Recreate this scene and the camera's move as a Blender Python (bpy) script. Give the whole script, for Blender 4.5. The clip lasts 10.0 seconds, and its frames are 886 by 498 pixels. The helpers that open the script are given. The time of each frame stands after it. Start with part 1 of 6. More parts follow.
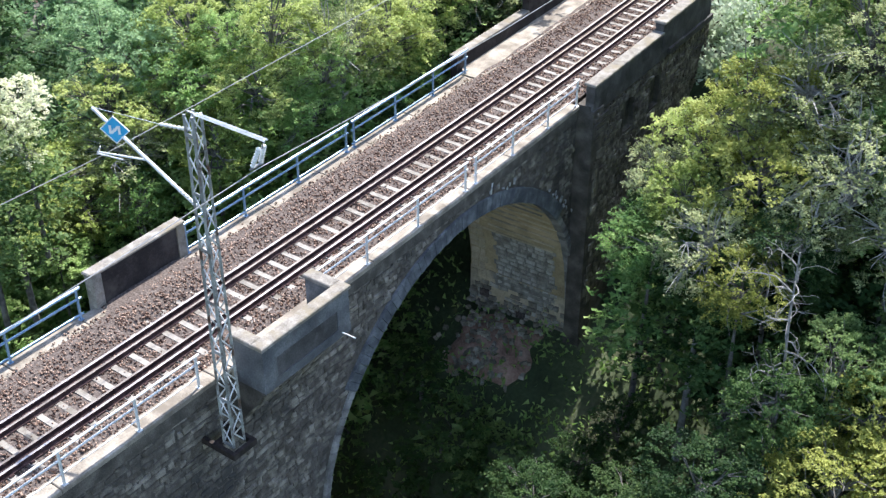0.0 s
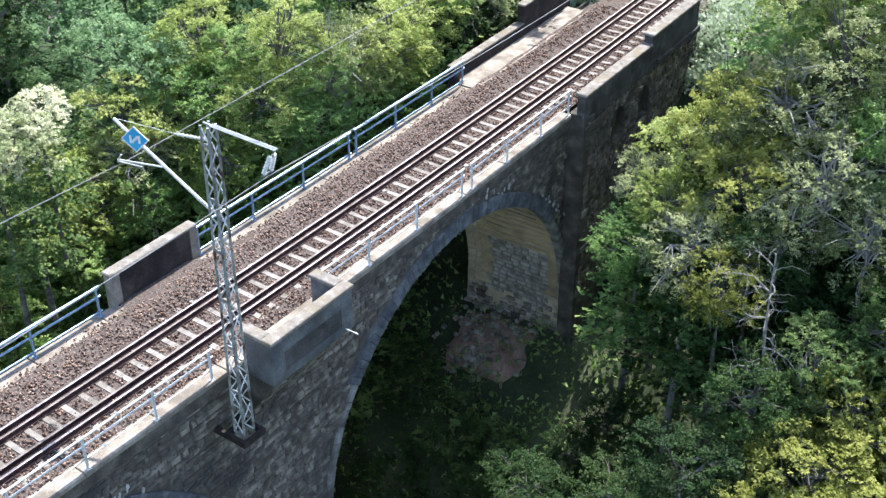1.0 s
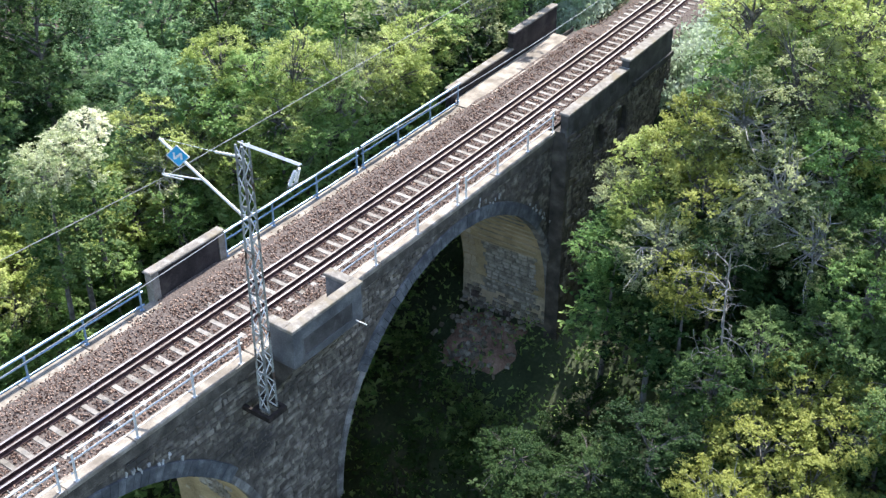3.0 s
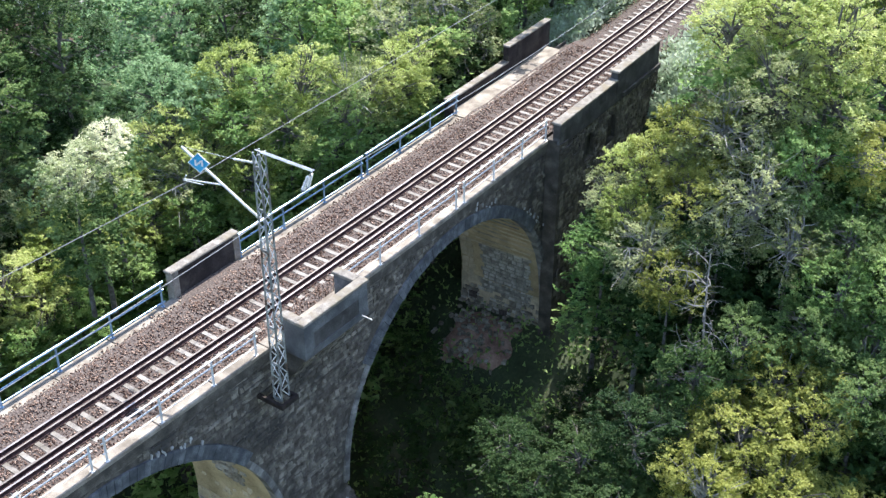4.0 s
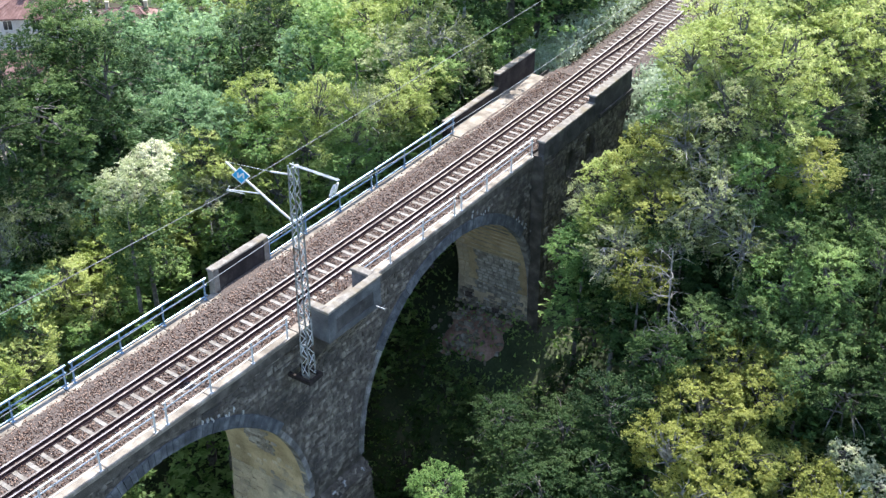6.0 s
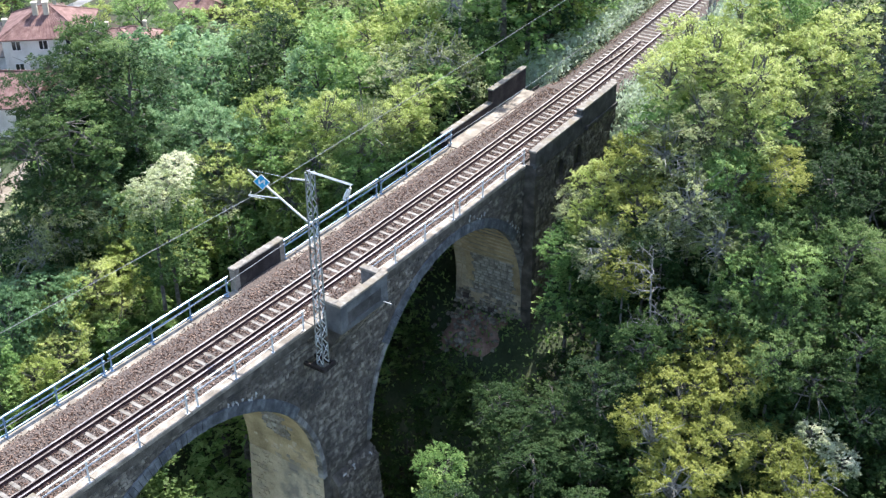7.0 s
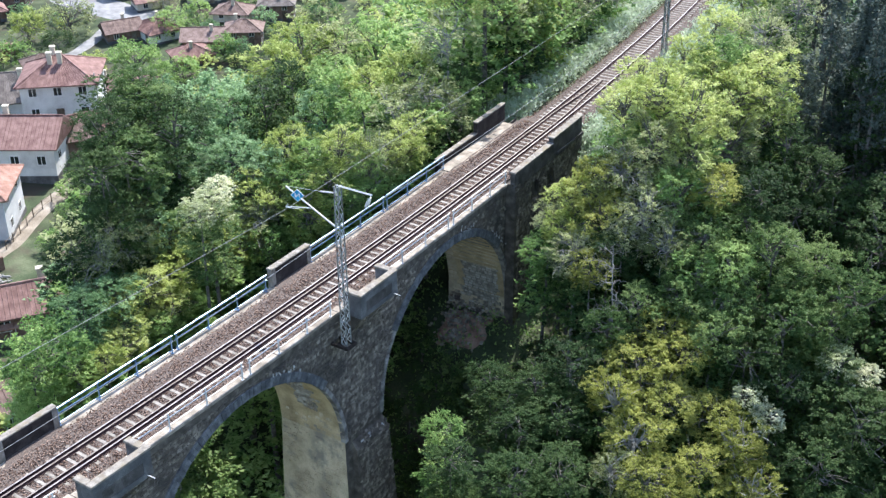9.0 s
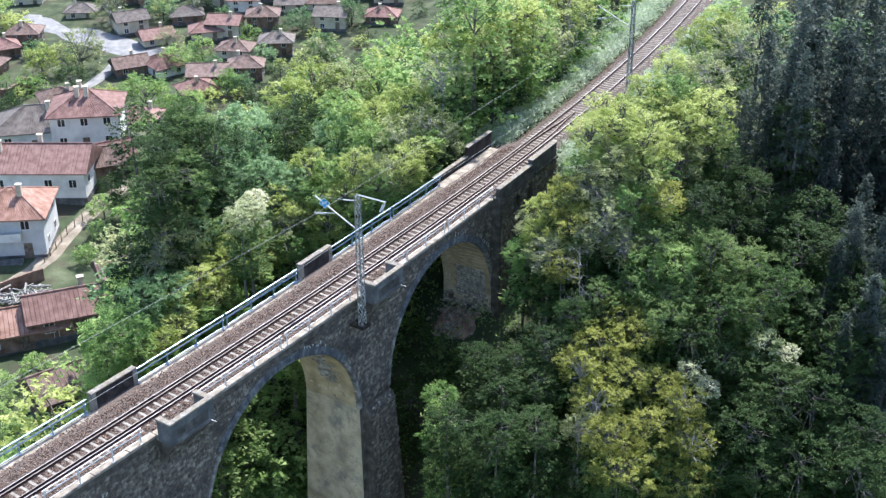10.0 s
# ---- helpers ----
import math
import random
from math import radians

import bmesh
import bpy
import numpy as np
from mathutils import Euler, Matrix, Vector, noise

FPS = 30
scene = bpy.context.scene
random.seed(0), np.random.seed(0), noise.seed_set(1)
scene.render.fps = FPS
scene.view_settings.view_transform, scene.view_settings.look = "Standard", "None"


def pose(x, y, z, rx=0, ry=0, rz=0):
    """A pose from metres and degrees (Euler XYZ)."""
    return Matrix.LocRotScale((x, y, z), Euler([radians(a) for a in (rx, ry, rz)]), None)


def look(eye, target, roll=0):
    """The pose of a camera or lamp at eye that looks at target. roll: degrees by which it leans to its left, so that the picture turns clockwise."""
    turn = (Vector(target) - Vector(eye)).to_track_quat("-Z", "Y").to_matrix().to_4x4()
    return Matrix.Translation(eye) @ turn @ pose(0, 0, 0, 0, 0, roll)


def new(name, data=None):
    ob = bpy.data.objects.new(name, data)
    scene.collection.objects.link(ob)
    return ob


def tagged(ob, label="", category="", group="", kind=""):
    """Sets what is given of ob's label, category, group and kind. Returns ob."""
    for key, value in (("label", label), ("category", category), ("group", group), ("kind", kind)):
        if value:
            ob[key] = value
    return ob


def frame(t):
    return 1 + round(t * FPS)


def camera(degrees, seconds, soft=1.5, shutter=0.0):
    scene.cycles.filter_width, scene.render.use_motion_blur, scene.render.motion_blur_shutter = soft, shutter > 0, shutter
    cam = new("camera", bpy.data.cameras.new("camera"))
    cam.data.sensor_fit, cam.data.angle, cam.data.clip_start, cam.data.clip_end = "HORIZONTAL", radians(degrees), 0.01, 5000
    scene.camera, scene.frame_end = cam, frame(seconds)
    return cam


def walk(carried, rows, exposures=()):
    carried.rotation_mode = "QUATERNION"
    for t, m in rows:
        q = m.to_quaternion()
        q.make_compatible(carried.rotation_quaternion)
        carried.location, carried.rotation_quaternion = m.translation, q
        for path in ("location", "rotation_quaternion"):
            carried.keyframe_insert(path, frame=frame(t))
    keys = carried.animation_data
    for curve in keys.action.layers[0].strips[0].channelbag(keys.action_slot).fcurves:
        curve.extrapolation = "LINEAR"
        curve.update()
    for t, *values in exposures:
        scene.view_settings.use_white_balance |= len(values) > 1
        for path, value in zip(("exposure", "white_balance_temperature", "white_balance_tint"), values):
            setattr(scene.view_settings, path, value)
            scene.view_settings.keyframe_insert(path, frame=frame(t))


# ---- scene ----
FOV = 39.0
cam = camera(FOV, 10.0, soft=1.4)
# seconds, place in metres, heading, pitch and roll in degrees
ROWS = [
    (0.000, 21.852, 11.165, 20.607, 36.065, -33.808, 0.179),
    (0.500, 22.464, 10.408, 21.221, 36.078, -33.717, 0.173),
    (1.000, 23.022, 9.699, 21.777, 36.080, -33.627, 0.169),
    (1.500, 23.696, 8.820, 22.445, 36.071, -33.510, 0.168),
    (2.000, 24.357, 7.936, 23.092, 36.049, -33.386, 0.170),
    (2.500, 25.053, 6.979, 23.767, 36.012, -33.247, 0.176),
    (4.000, 27.388, 3.573, 25.981, 35.787, -32.710, 0.220),
    (4.500, 28.186, 2.341, 26.719, 35.676, -32.503, 0.243),
    (5.000, 29.161, 0.790, 27.606, 35.518, -32.235, 0.276),
    (5.500, 30.063, -0.687, 28.413, 35.351, -31.973, 0.311),
    (7.000, 33.473, -6.615, 31.345, 34.578, -30.888, 0.465),
    (7.500, 34.684, -8.827, 32.342, 34.267, -30.479, 0.521),
    (8.000, 36.130, -11.514, 33.503, 33.890, -29.987, 0.582),
    (8.500, 37.548, -14.178, 34.614, 33.529, -29.512, 0.631),
    (9.000, 39.346, -17.553, 35.989, 33.112, -28.939, 0.667),
    (9.500, 42.818, -23.866, 38.573, 32.561, -28.013, 0.616),
    (10.000, 46.918, -30.544, 41.594, 32.596, -27.399, 0.279),
]
EXPOSURES = ((0.0, 1.42, 6300, 12), (7.0, 1.4, 6300, 12), (10.0, 1.3, 6150, 12))
walk(cam, [(t, pose(x, y, z, 90 + pitch, roll, yaw)) for t, x, y, z, yaw, pitch, roll in ROWS], EXPOSURES)

# ---------------------------------------------------------------- light
SUN_EL, SUN_AZ = 55.0, -9.0          # degrees: height, and turn from +y towards +x
world = bpy.data.worlds.new("sky")
scene.world = world
world.use_nodes = True
wn = world.node_tree.nodes
sky = wn.new("ShaderNodeTexSky")
sky.sky_type, sky.sun_disc = "NISHITA", False
sky.sun_elevation, sky.sun_rotation = radians(SUN_EL), radians(SUN_AZ)
world.node_tree.links.new(sky.outputs[0], wn["Background"].inputs[0])
wn["Background"].inputs[1].default_value = 0.15
sun = new("sun", bpy.data.lights.new("sun", "SUN"))
sun.data.energy, sun.data.angle, sun.data.color = 4.0, radians(0.53), (1.0, 0.965, 0.91)
sun_way = Vector((math.sin(radians(SUN_AZ)) * math.cos(radians(SUN_EL)), math.cos(radians(SUN_AZ)) * math.cos(radians(SUN_EL)), math.sin(radians(SUN_EL))))
sun.matrix_world = look(sun_way * 300, (0, 0, 0))


# ---------------------------------------------------------------- materials
def nodes_of(name):
    m = bpy.data.materials.new(name)
    m.use_nodes = True
    return m, m.node_tree.nodes, m.node_tree.links, m.node_tree.nodes["Principled BSDF"]


def ramp(nt, stops):
    r = nt.new("ShaderNodeValToRGB")
    while len(r.color_ramp.elements) < len(stops):
        r.color_ramp.elements.new(0.5)
    for e, (at, c) in zip(r.color_ramp.elements, stops):
        e.position, e.color = at, (*c, 1)
    return r


def surface(name, dark, mid, light, scale=3.0, fine=40.0, rough=0.85, bump=0.3, metal=0.0, vary=0.0, stain=None, stain_scale=0.35, spec=0.3, lime=None):
    """Two scales of noise between three colours, an optional stain, grain bump, and a random shift per object and per island."""
    m, nt, ln, bs = nodes_of(name)
    geo = nt.new("ShaderNodeNewGeometry")
    n1, n2 = nt.new("ShaderNodeTexNoise"), nt.new("ShaderNodeTexNoise")
    n1.inputs["Scale"].default_value, n1.inputs["Detail"].default_value = scale, 6
    n2.inputs["Scale"].default_value, n2.inputs["Detail"].default_value = fine, 4
    for n in (n1, n2):
        ln.new(geo.outputs["Position"], n.inputs["Vector"])
    mix = nt.new("ShaderNodeMath")
    mix.operation = "MULTIPLY_ADD"
    ln.new(n2.outputs[0], mix.inputs[0])
    mix.inputs[1].default_value = 0.45
    ln.new(n1.outputs[0], mix.inputs[2])
    last = mix
    if vary:
        info = nt.new("ShaderNodeObjectInfo")
        add = nt.new("ShaderNodeMath")
        add.operation = "ADD"
        ln.new(info.outputs["Random"], add.inputs[0])
        ln.new(geo.outputs["Random Per Island"], add.inputs[1])
        frac = nt.new("ShaderNodeMath")
        frac.operation = "FRACT"
        ln.new(add.outputs[0], frac.inputs[0])
        sub = nt.new("ShaderNodeMath")
        sub.operation = "SUBTRACT"
        ln.new(frac.outputs[0], sub.inputs[0])
        sub.inputs[1].default_value = 0.5
        last = nt.new("ShaderNodeMath")
        last.operation = "MULTIPLY_ADD"
        ln.new(sub.outputs[0], last.inputs[0])
        last.inputs[1].default_value = vary
        ln.new(mix.outputs[0], last.inputs[2])
    r = ramp(nt, ((0.48, dark), (0.72, mid), (0.98, light)))
    ln.new(last.outputs[0], r.inputs[0])
    colour = r.outputs[0]
    if stain:
        n3 = nt.new("ShaderNodeTexNoise")
        n3.inputs["Scale"].default_value, n3.inputs["Detail"].default_value, n3.inputs["Roughness"].default_value = stain_scale, 8, 0.65
        ln.new(geo.outputs["Position"], n3.inputs["Vector"])
        f = ramp(nt, ((0.5, (0, 0, 0)), (0.64, (1, 1, 1))))
        ln.new(n3.outputs[0], f.inputs[0])
        mx = nt.new("ShaderNodeMix")
        mx.data_type = "RGBA"
        ln.new(f.outputs[0], mx.inputs["Factor"])
        ln.new(colour, mx.inputs["A"])
        mx.inputs["B"].default_value = (*stain, 1)
        colour = mx.outputs["Result"]
    if lime:
        n4 = nt.new("ShaderNodeTexNoise")
        n4.inputs["Scale"].default_value, n4.inputs["Detail"].default_value, n4.inputs["Roughness"].default_value = 0.8, 9, 0.75
        ln.new(geo.outputs["Position"], n4.inputs["Vector"])
        f4 = ramp(nt, ((0.66, (0, 0, 0)), (0.72, (1, 1, 1))))
        ln.new(n4.outputs[0], f4.inputs[0])
        m4 = nt.new("ShaderNodeMix")
        m4.data_type = "RGBA"
        ln.new(f4.outputs[0], m4.inputs["Factor"])
        ln.new(colour, m4.inputs["A"])
        m4.inputs["B"].default_value = (*lime, 1)
        colour = m4.outputs["Result"]
    ln.new(colour, bs.inputs["Base Color"])
    bs.inputs["Roughness"].default_value, bs.inputs["Metallic"].default_value = rough, metal
    bs.inputs["Specular IOR Level"].default_value = spec
    if bump:
        b = nt.new("ShaderNodeBump")
        b.inputs["Strength"].default_value, b.inputs["Distance"].default_value = bump, 0.03
        ln.new(last.outputs[0], b.inputs["Height"])
        ln.new(b.outputs[0], bs.inputs["Normal"])
    return m


def leafy(name, dark, mid, light, glow=0.35):
    """Leaves: colour by island and by tree, part of the light shining through."""
    m, nt, ln, bs = nodes_of(name)
    geo, info = nt.new("ShaderNodeNewGeometry"), nt.new("ShaderNodeObjectInfo")
    big = nt.new("ShaderNodeTexNoise")
    big.inputs["Scale"].default_value, big.inputs["Detail"].default_value = 0.9, 3
    ln.new(geo.outputs["Position"], big.inputs["Vector"])
    a = nt.new("ShaderNodeMath")
    a.operation = "MULTIPLY_ADD"
    ln.new(geo.outputs["Random Per Island"], a.inputs[0])
    a.inputs[1].default_value = 0.24
    ln.new(big.outputs[0], a.inputs[2])
    b = nt.new("ShaderNodeMath")
    b.operation = "MULTIPLY_ADD"
    ln.new(info.outputs["Random"], b.inputs[0])
    b.inputs[1].default_value = 0.3
    ln.new(a.outputs[0], b.inputs[2])
    r = ramp(nt, ((0.44, dark), (0.7, mid), (0.92, light)))
    ln.new(b.outputs[0], r.inputs[0])
    ln.new(r.outputs[0], bs.inputs["Base Color"])
    bs.inputs["Roughness"].default_value, bs.inputs["Specular IOR Level"].default_value = 0.6, 0.2
    tr, mx = nt.new("ShaderNodeBsdfTranslucent"), nt.new("ShaderNodeMixShader")
    ln.new(r.outputs[0], tr.inputs["Color"])
    mx.inputs[0].default_value = glow
    ln.new(bs.outputs[0], mx.inputs[1])
    ln.new(tr.outputs[0], mx.inputs[2])
    ln.new(mx.outputs[0], nt["Material Output"].inputs[0])
    return m


STONE = surface("rubble_stone", (0.0682, 0.0579, 0.0468), (0.1468, 0.1281, 0.1045), (0.3277, 0.2908, 0.2392), 3.2, 34, 0.92, 0.8, vary=0.28, stain=(0.06, 0.054, 0.048), stain_scale=0.45, lime=(0.42, 0.41, 0.38))
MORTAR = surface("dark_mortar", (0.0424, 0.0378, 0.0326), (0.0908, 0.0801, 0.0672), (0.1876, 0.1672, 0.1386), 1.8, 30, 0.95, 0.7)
RING = surface("blue_grey_ring_stone", (0.05, 0.054, 0.06), (0.095, 0.102, 0.112), (0.2, 0.21, 0.22), 2.5, 30, 0.85, 0.5, vary=0.16)
PLASTER = surface("weathered_lime_plaster", (0.2907, 0.235, 0.153), (0.4845, 0.4013, 0.2708), (0.6783, 0.5766, 0.408), 0.8, 14, 0.9, 0.4, stain=(0.27, 0.24, 0.19), stain_scale=0.7)
SOFFIT = surface("arch_soffit_render", (0.229, 0.1762, 0.0998), (0.4121, 0.3217, 0.189), (0.5953, 0.4732, 0.2948), 0.9, 14, 0.9, 0.4)
CONCRETE = surface("sun_bleached_concrete", (0.1397, 0.1187, 0.0919), (0.2842, 0.247, 0.1997), (0.4289, 0.3819, 0.3181), 1.6, 22, 0.85, 0.35, stain=(0.165, 0.14, 0.11), stain_scale=0.9)
GREY_CONC = surface("grey_weathered_concrete", (0.055, 0.057, 0.06), (0.112, 0.116, 0.12), (0.225, 0.226, 0.225), 1.2, 24, 0.85, 0.35, stain=(0.09, 0.085, 0.08), stain_scale=0.8)
SLEEPER = surface("sleeper_concrete", (0.1548, 0.1376, 0.1118), (0.2494, 0.2279, 0.1995), (0.344, 0.3182, 0.2838), 4, 40, 0.85, 0.25, vary=0.25)
BALLAST = surface("rusty_ballast_stone", (0.0484, 0.027, 0.02), (0.1721, 0.1079, 0.0792), (0.372, 0.2653, 0.204), 9, 60, 0.9, 0.5, vary=0.6)
BED = surface("ballast_bed", (0.04, 0.031, 0.027), (0.1, 0.079, 0.068), (0.2, 0.165, 0.145), 14, 70, 0.95, 0.6)
FRAME = surface("blackened_steel", (0.012, 0.01, 0.009), (0.03, 0.023, 0.02), (0.065, 0.05, 0.043), 6, 40, 0.8, 0.2)
RUST = surface("rusty_rail_steel", (0.0224, 0.012, 0.012), (0.056, 0.0304, 0.0304), (0.112, 0.068, 0.064), 6, 50, 0.75, 0.2, metal=0.3)
SHINE = surface("polished_rail_head", (0.26, 0.23, 0.225), (0.37, 0.335, 0.325), (0.5, 0.465, 0.45), 2, 50, 0.42, 0.05, metal=0.75)
DULL = surface("dull_rail_head", (0.12, 0.1, 0.09), (0.22, 0.19, 0.17), (0.35, 0.31, 0.29), 2, 50, 0.5, 0.05, metal=0.6)
BLUE = surface("grey_blue_railing_paint", (0.13, 0.22, 0.33), (0.2, 0.31, 0.44), (0.33, 0.43, 0.52), 3, 30, 0.35, 0.08, metal=0.25, spec=0.5)
GALV = surface("galvanised_steel", (0.46, 0.46, 0.45), (0.64, 0.64, 0.63), (0.8, 0.8, 0.79), 3, 30, 0.5, 0.08, metal=0.1, spec=0.4)
MASTM = surface("weathered_mast_steel", (0.15, 0.165, 0.17), (0.29, 0.305, 0.31), (0.46, 0.475, 0.48), 3, 40, 0.5, 0.1, metal=0.4, stain=(0.1, 0.06, 0.045), stain_scale=2.0)
WIRE = surface("copper_wire", (0.2, 0.19, 0.18), (0.32, 0.31, 0.3), (0.45, 0.44, 0.43), 3, 30, 0.45, 0.0, metal=0.5)
PORCELAIN = surface("grey_white_insulator", (0.5, 0.5, 0.48), (0.62, 0.62, 0.6), (0.75, 0.75, 0.73), 4, 40, 0.25, 0.0, spec=0.5)
SIGN_BLUE = surface("sky_blue_sign_paint", (0.02, 0.3, 0.55), (0.03, 0.36, 0.64), (0.06, 0.42, 0.7), 3, 30, 0.4, 0.0, spec=0.5)
WHITE = surface("white_sign_paint", (0.62, 0.64, 0.64), (0.75, 0.76, 0.76), (0.82, 0.83, 0.83), 3, 30, 0.45, 0.0)
BARK = surface("grey_bark", (0.05, 0.045, 0.04), (0.13, 0.12, 0.105), (0.27, 0.255, 0.23), 4, 30, 0.9, 0.5)
PALE_BARK = surface("pale_dead_bark", (0.16, 0.15, 0.14), (0.3, 0.29, 0.27), (0.45, 0.43, 0.4), 4, 30, 0.9, 0.5)
SOIL = surface("undergrowth_ground", (0.02, 0.03, 0.014), (0.05, 0.07, 0.032), (0.115, 0.13, 0.075), 0.35, 6, 0.95, 0.8, stain=(0.06, 0.05, 0.035), stain_scale=0.16)
LEAVES = {
    "yellow": leafy("yellow_green_leaves", (0.1222, 0.1742, 0.0382), (0.3463, 0.4258, 0.1077), (0.6111, 0.6579, 0.2631), 0.48),
    "green": leafy("fresh_green_leaves", (0.055, 0.1235, 0.036), (0.18, 0.3135, 0.0848), (0.4, 0.532, 0.1908), 0.47),
    "dark": leafy("blue_green_leaves", (0.045, 0.1, 0.042), (0.145, 0.265, 0.11), (0.33, 0.47, 0.24), 0.45),
    "grey": leafy("olive_grey_spring_leaves", (0.0823, 0.112, 0.0386), (0.2176, 0.2632, 0.103), (0.4939, 0.5264, 0.2705), 0.45),
    "white": leafy("white_blossom_and_leaves", (0.13, 0.2, 0.06), (0.42, 0.47, 0.24), (0.8, 0.79, 0.57), 0.35),
    # Duller copies of yellow and green, with the right slope's shade in their colour.
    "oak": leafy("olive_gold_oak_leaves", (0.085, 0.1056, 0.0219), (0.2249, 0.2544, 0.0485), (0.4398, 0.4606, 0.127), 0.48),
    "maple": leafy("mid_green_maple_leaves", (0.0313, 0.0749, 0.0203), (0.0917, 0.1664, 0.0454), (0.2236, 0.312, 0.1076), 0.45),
    # Darkened green, with cloud and hill shade put into the leaf colour.
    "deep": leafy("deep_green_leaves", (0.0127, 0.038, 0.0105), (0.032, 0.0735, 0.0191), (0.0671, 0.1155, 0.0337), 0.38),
    "conifer": leafy("dark_conifer_needles", (0.0216, 0.0354, 0.0294), (0.054, 0.0782, 0.063), (0.1152, 0.1462, 0.119), 0.3),
}
GRASS = leafy("pale_verge_grass", (0.1437, 0.2295, 0.1137), (0.3594, 0.459, 0.2762), (0.6038, 0.675, 0.52), 0.4)
UNDER = leafy("shaded_undergrowth_leaves", (0.065, 0.13, 0.0325), (0.169, 0.286, 0.078), (0.338, 0.468, 0.156), 0.4)


# ---------------------------------------------------------------- mesh helpers
class Shape:
    """Collects vertices and faces, with a material slot per face, and turns them into one mesh."""

    def __init__(self):
        self.v, self.f, self.s = [], [], []

    def add(self, verts, faces, slot=0):
        n = len(self.v)
        self.v += [tuple(p) for p in verts]
        self.f += [tuple(i + n for i in q) for q in faces]
        self.s += [slot] * len(faces)
        return self

    def box(self, x0, x1, y0, y1, z0, z1, slot=0, m=None):
        if m is None and y1 - y0 > 3.0:
            k = math.ceil((y1 - y0) / 2.0)
            return self.prism_y([(x0, z0), (x1, z0), (x1, z1), (x0, z1)], np.linspace(y0, y1, k + 1), slot)
        vs = [(x, y, z) for z in (z0, z1) for x, y in ((x0, y0), (x1, y0), (x1, y1), (x0, y1))]
        if m is not None:
            vs = [m @ Vector(p) for p in vs]
        return self.add(vs, [(3, 2, 1, 0), (4, 5, 6, 7), (0, 1, 5, 4), (1, 2, 6, 5), (2, 3, 7, 6), (3, 0, 4, 7)], slot)

    def prism_y(self, outline, ys, slot=0):
        """An outline in x and z, drawn out along y in steps."""
        n = len(outline)
        vs = [(x, y, z) for y in ys for x, z in outline]
        fs = [(j * n + i, j * n + (i + 1) % n, (j + 1) * n + (i + 1) % n, (j + 1) * n + i) for j in range(len(ys) - 1) for i in range(n)]
        return self.add(vs, fs + [tuple(range(n))[::-1], tuple(range(len(vs) - n, len(vs)))], slot)

    def soft_box(self, x0, x1, y0, y1, z0, z1, b=0.02, slot=0, m=None):
        """A box with its upper edges worn off."""
        lo = [(x0, y0, z0), (x1, y0, z0), (x1, y1, z0), (x0, y1, z0)]
        mid = [(x, y, z1 - b) for x, y, _ in lo]
        top = [(x0 + b, y0 + b, z1), (x1 - b, y0 + b, z1), (x1 - b, y1 - b, z1), (x0 + b, y1 - b, z1)]
        vs = lo + mid + top
        if m is not None:
            vs = [m @ Vector(p) for p in vs]
        fs = [(3, 2, 1, 0), (8, 9, 10, 11)]
        for k in (0, 4):
            fs += [(k + i, k + (i + 1) % 4, k + 4 + (i + 1) % 4, k + 4 + i) for i in range(4)]
        return self.add(vs, fs, slot)

    def tube(self, points, radius, sides=6, slot=0):
        """A round bar along points; radius is one number or one for each point."""
        pts = [Vector(p) for p in points]
        rs = radius if isinstance(radius, (list, tuple)) else [radius] * len(pts)
        vs, fs = [], []
        for i, p in enumerate(pts):
            d = (pts[min(i + 1, len(pts) - 1)] - pts[max(i - 1, 0)]).normalized()
            a = d.cross(Vector((0, 0, 1)) if abs(d.z) < 0.9 else Vector((1, 0, 0))).normalized()
            b = d.cross(a)
            vs += [p + rs[i] * (a * math.cos(2 * math.pi * k / sides) + b * math.sin(2 * math.pi * k / sides)) for k in range(sides)]
        for i in range(len(pts) - 1):
            fs += [(i * sides + k, i * sides + (k + 1) % sides, (i + 1) * sides + (k + 1) % sides, (i + 1) * sides + k) for k in range(sides)]
        n = (len(pts) - 1) * sides
        fs += [tuple(range(sides))[::-1], tuple(range(n, n + sides))]
        return self.add(vs, fs, slot)

    def prism(self, outline, x0, x1, slot=0):
        """An outline in y and z, drawn out from x0 to x1."""
        n = len(outline)
        vs = [(x0, y, z) for y, z in outline] + [(x1, y, z) for y, z in outline]
        fs = [tuple(range(n))[::-1], tuple(range(n, 2 * n))] + [(i, (i + 1) % n, n + (i + 1) % n, n + i) for i in range(n)]
        return self.add(vs, fs, slot)

    def mesh(self, name, *materials, smooth=False):
        me = bpy.data.meshes.new(name)
        me.from_pydata(self.v, [], self.f)
        for m in materials:
            me.materials.append(m)
        me.polygons.foreach_set("material_index", self.s)
        if smooth:
            me.polygons.foreach_set("use_smooth", [True] * len(self.f))
        bm = bmesh.new()
        bm.from_mesh(me)
        bmesh.ops.recalc_face_normals(bm, faces=bm.faces)
        bm.to_mesh(me)
        bm.free()
        return me


def part(name, shape, material, parent, label="", kind=""):
    """Links a shape or a ready mesh as one mesh object under parent."""
    mats = material if isinstance(material, tuple) else (material,)
    ob = new(name, shape.mesh(name, *mats) if isinstance(shape, Shape) else shape)
    ob.parent = parent
    return tagged(ob, label=label, kind=kind)


def thing(name, label, category, group="", kind="", at=None):
    ob = tagged(new(name), label=label, category=category, group=group, kind=kind)
    ob.empty_display_size = 0.3
    if at is not None:
        ob.matrix_basis = at
    return ob


def smoothstep(a, b, v):
    t = min(1.0, max(0.0, (v - a) / (b - a)))
    return t * t * (3 - 2 * t)


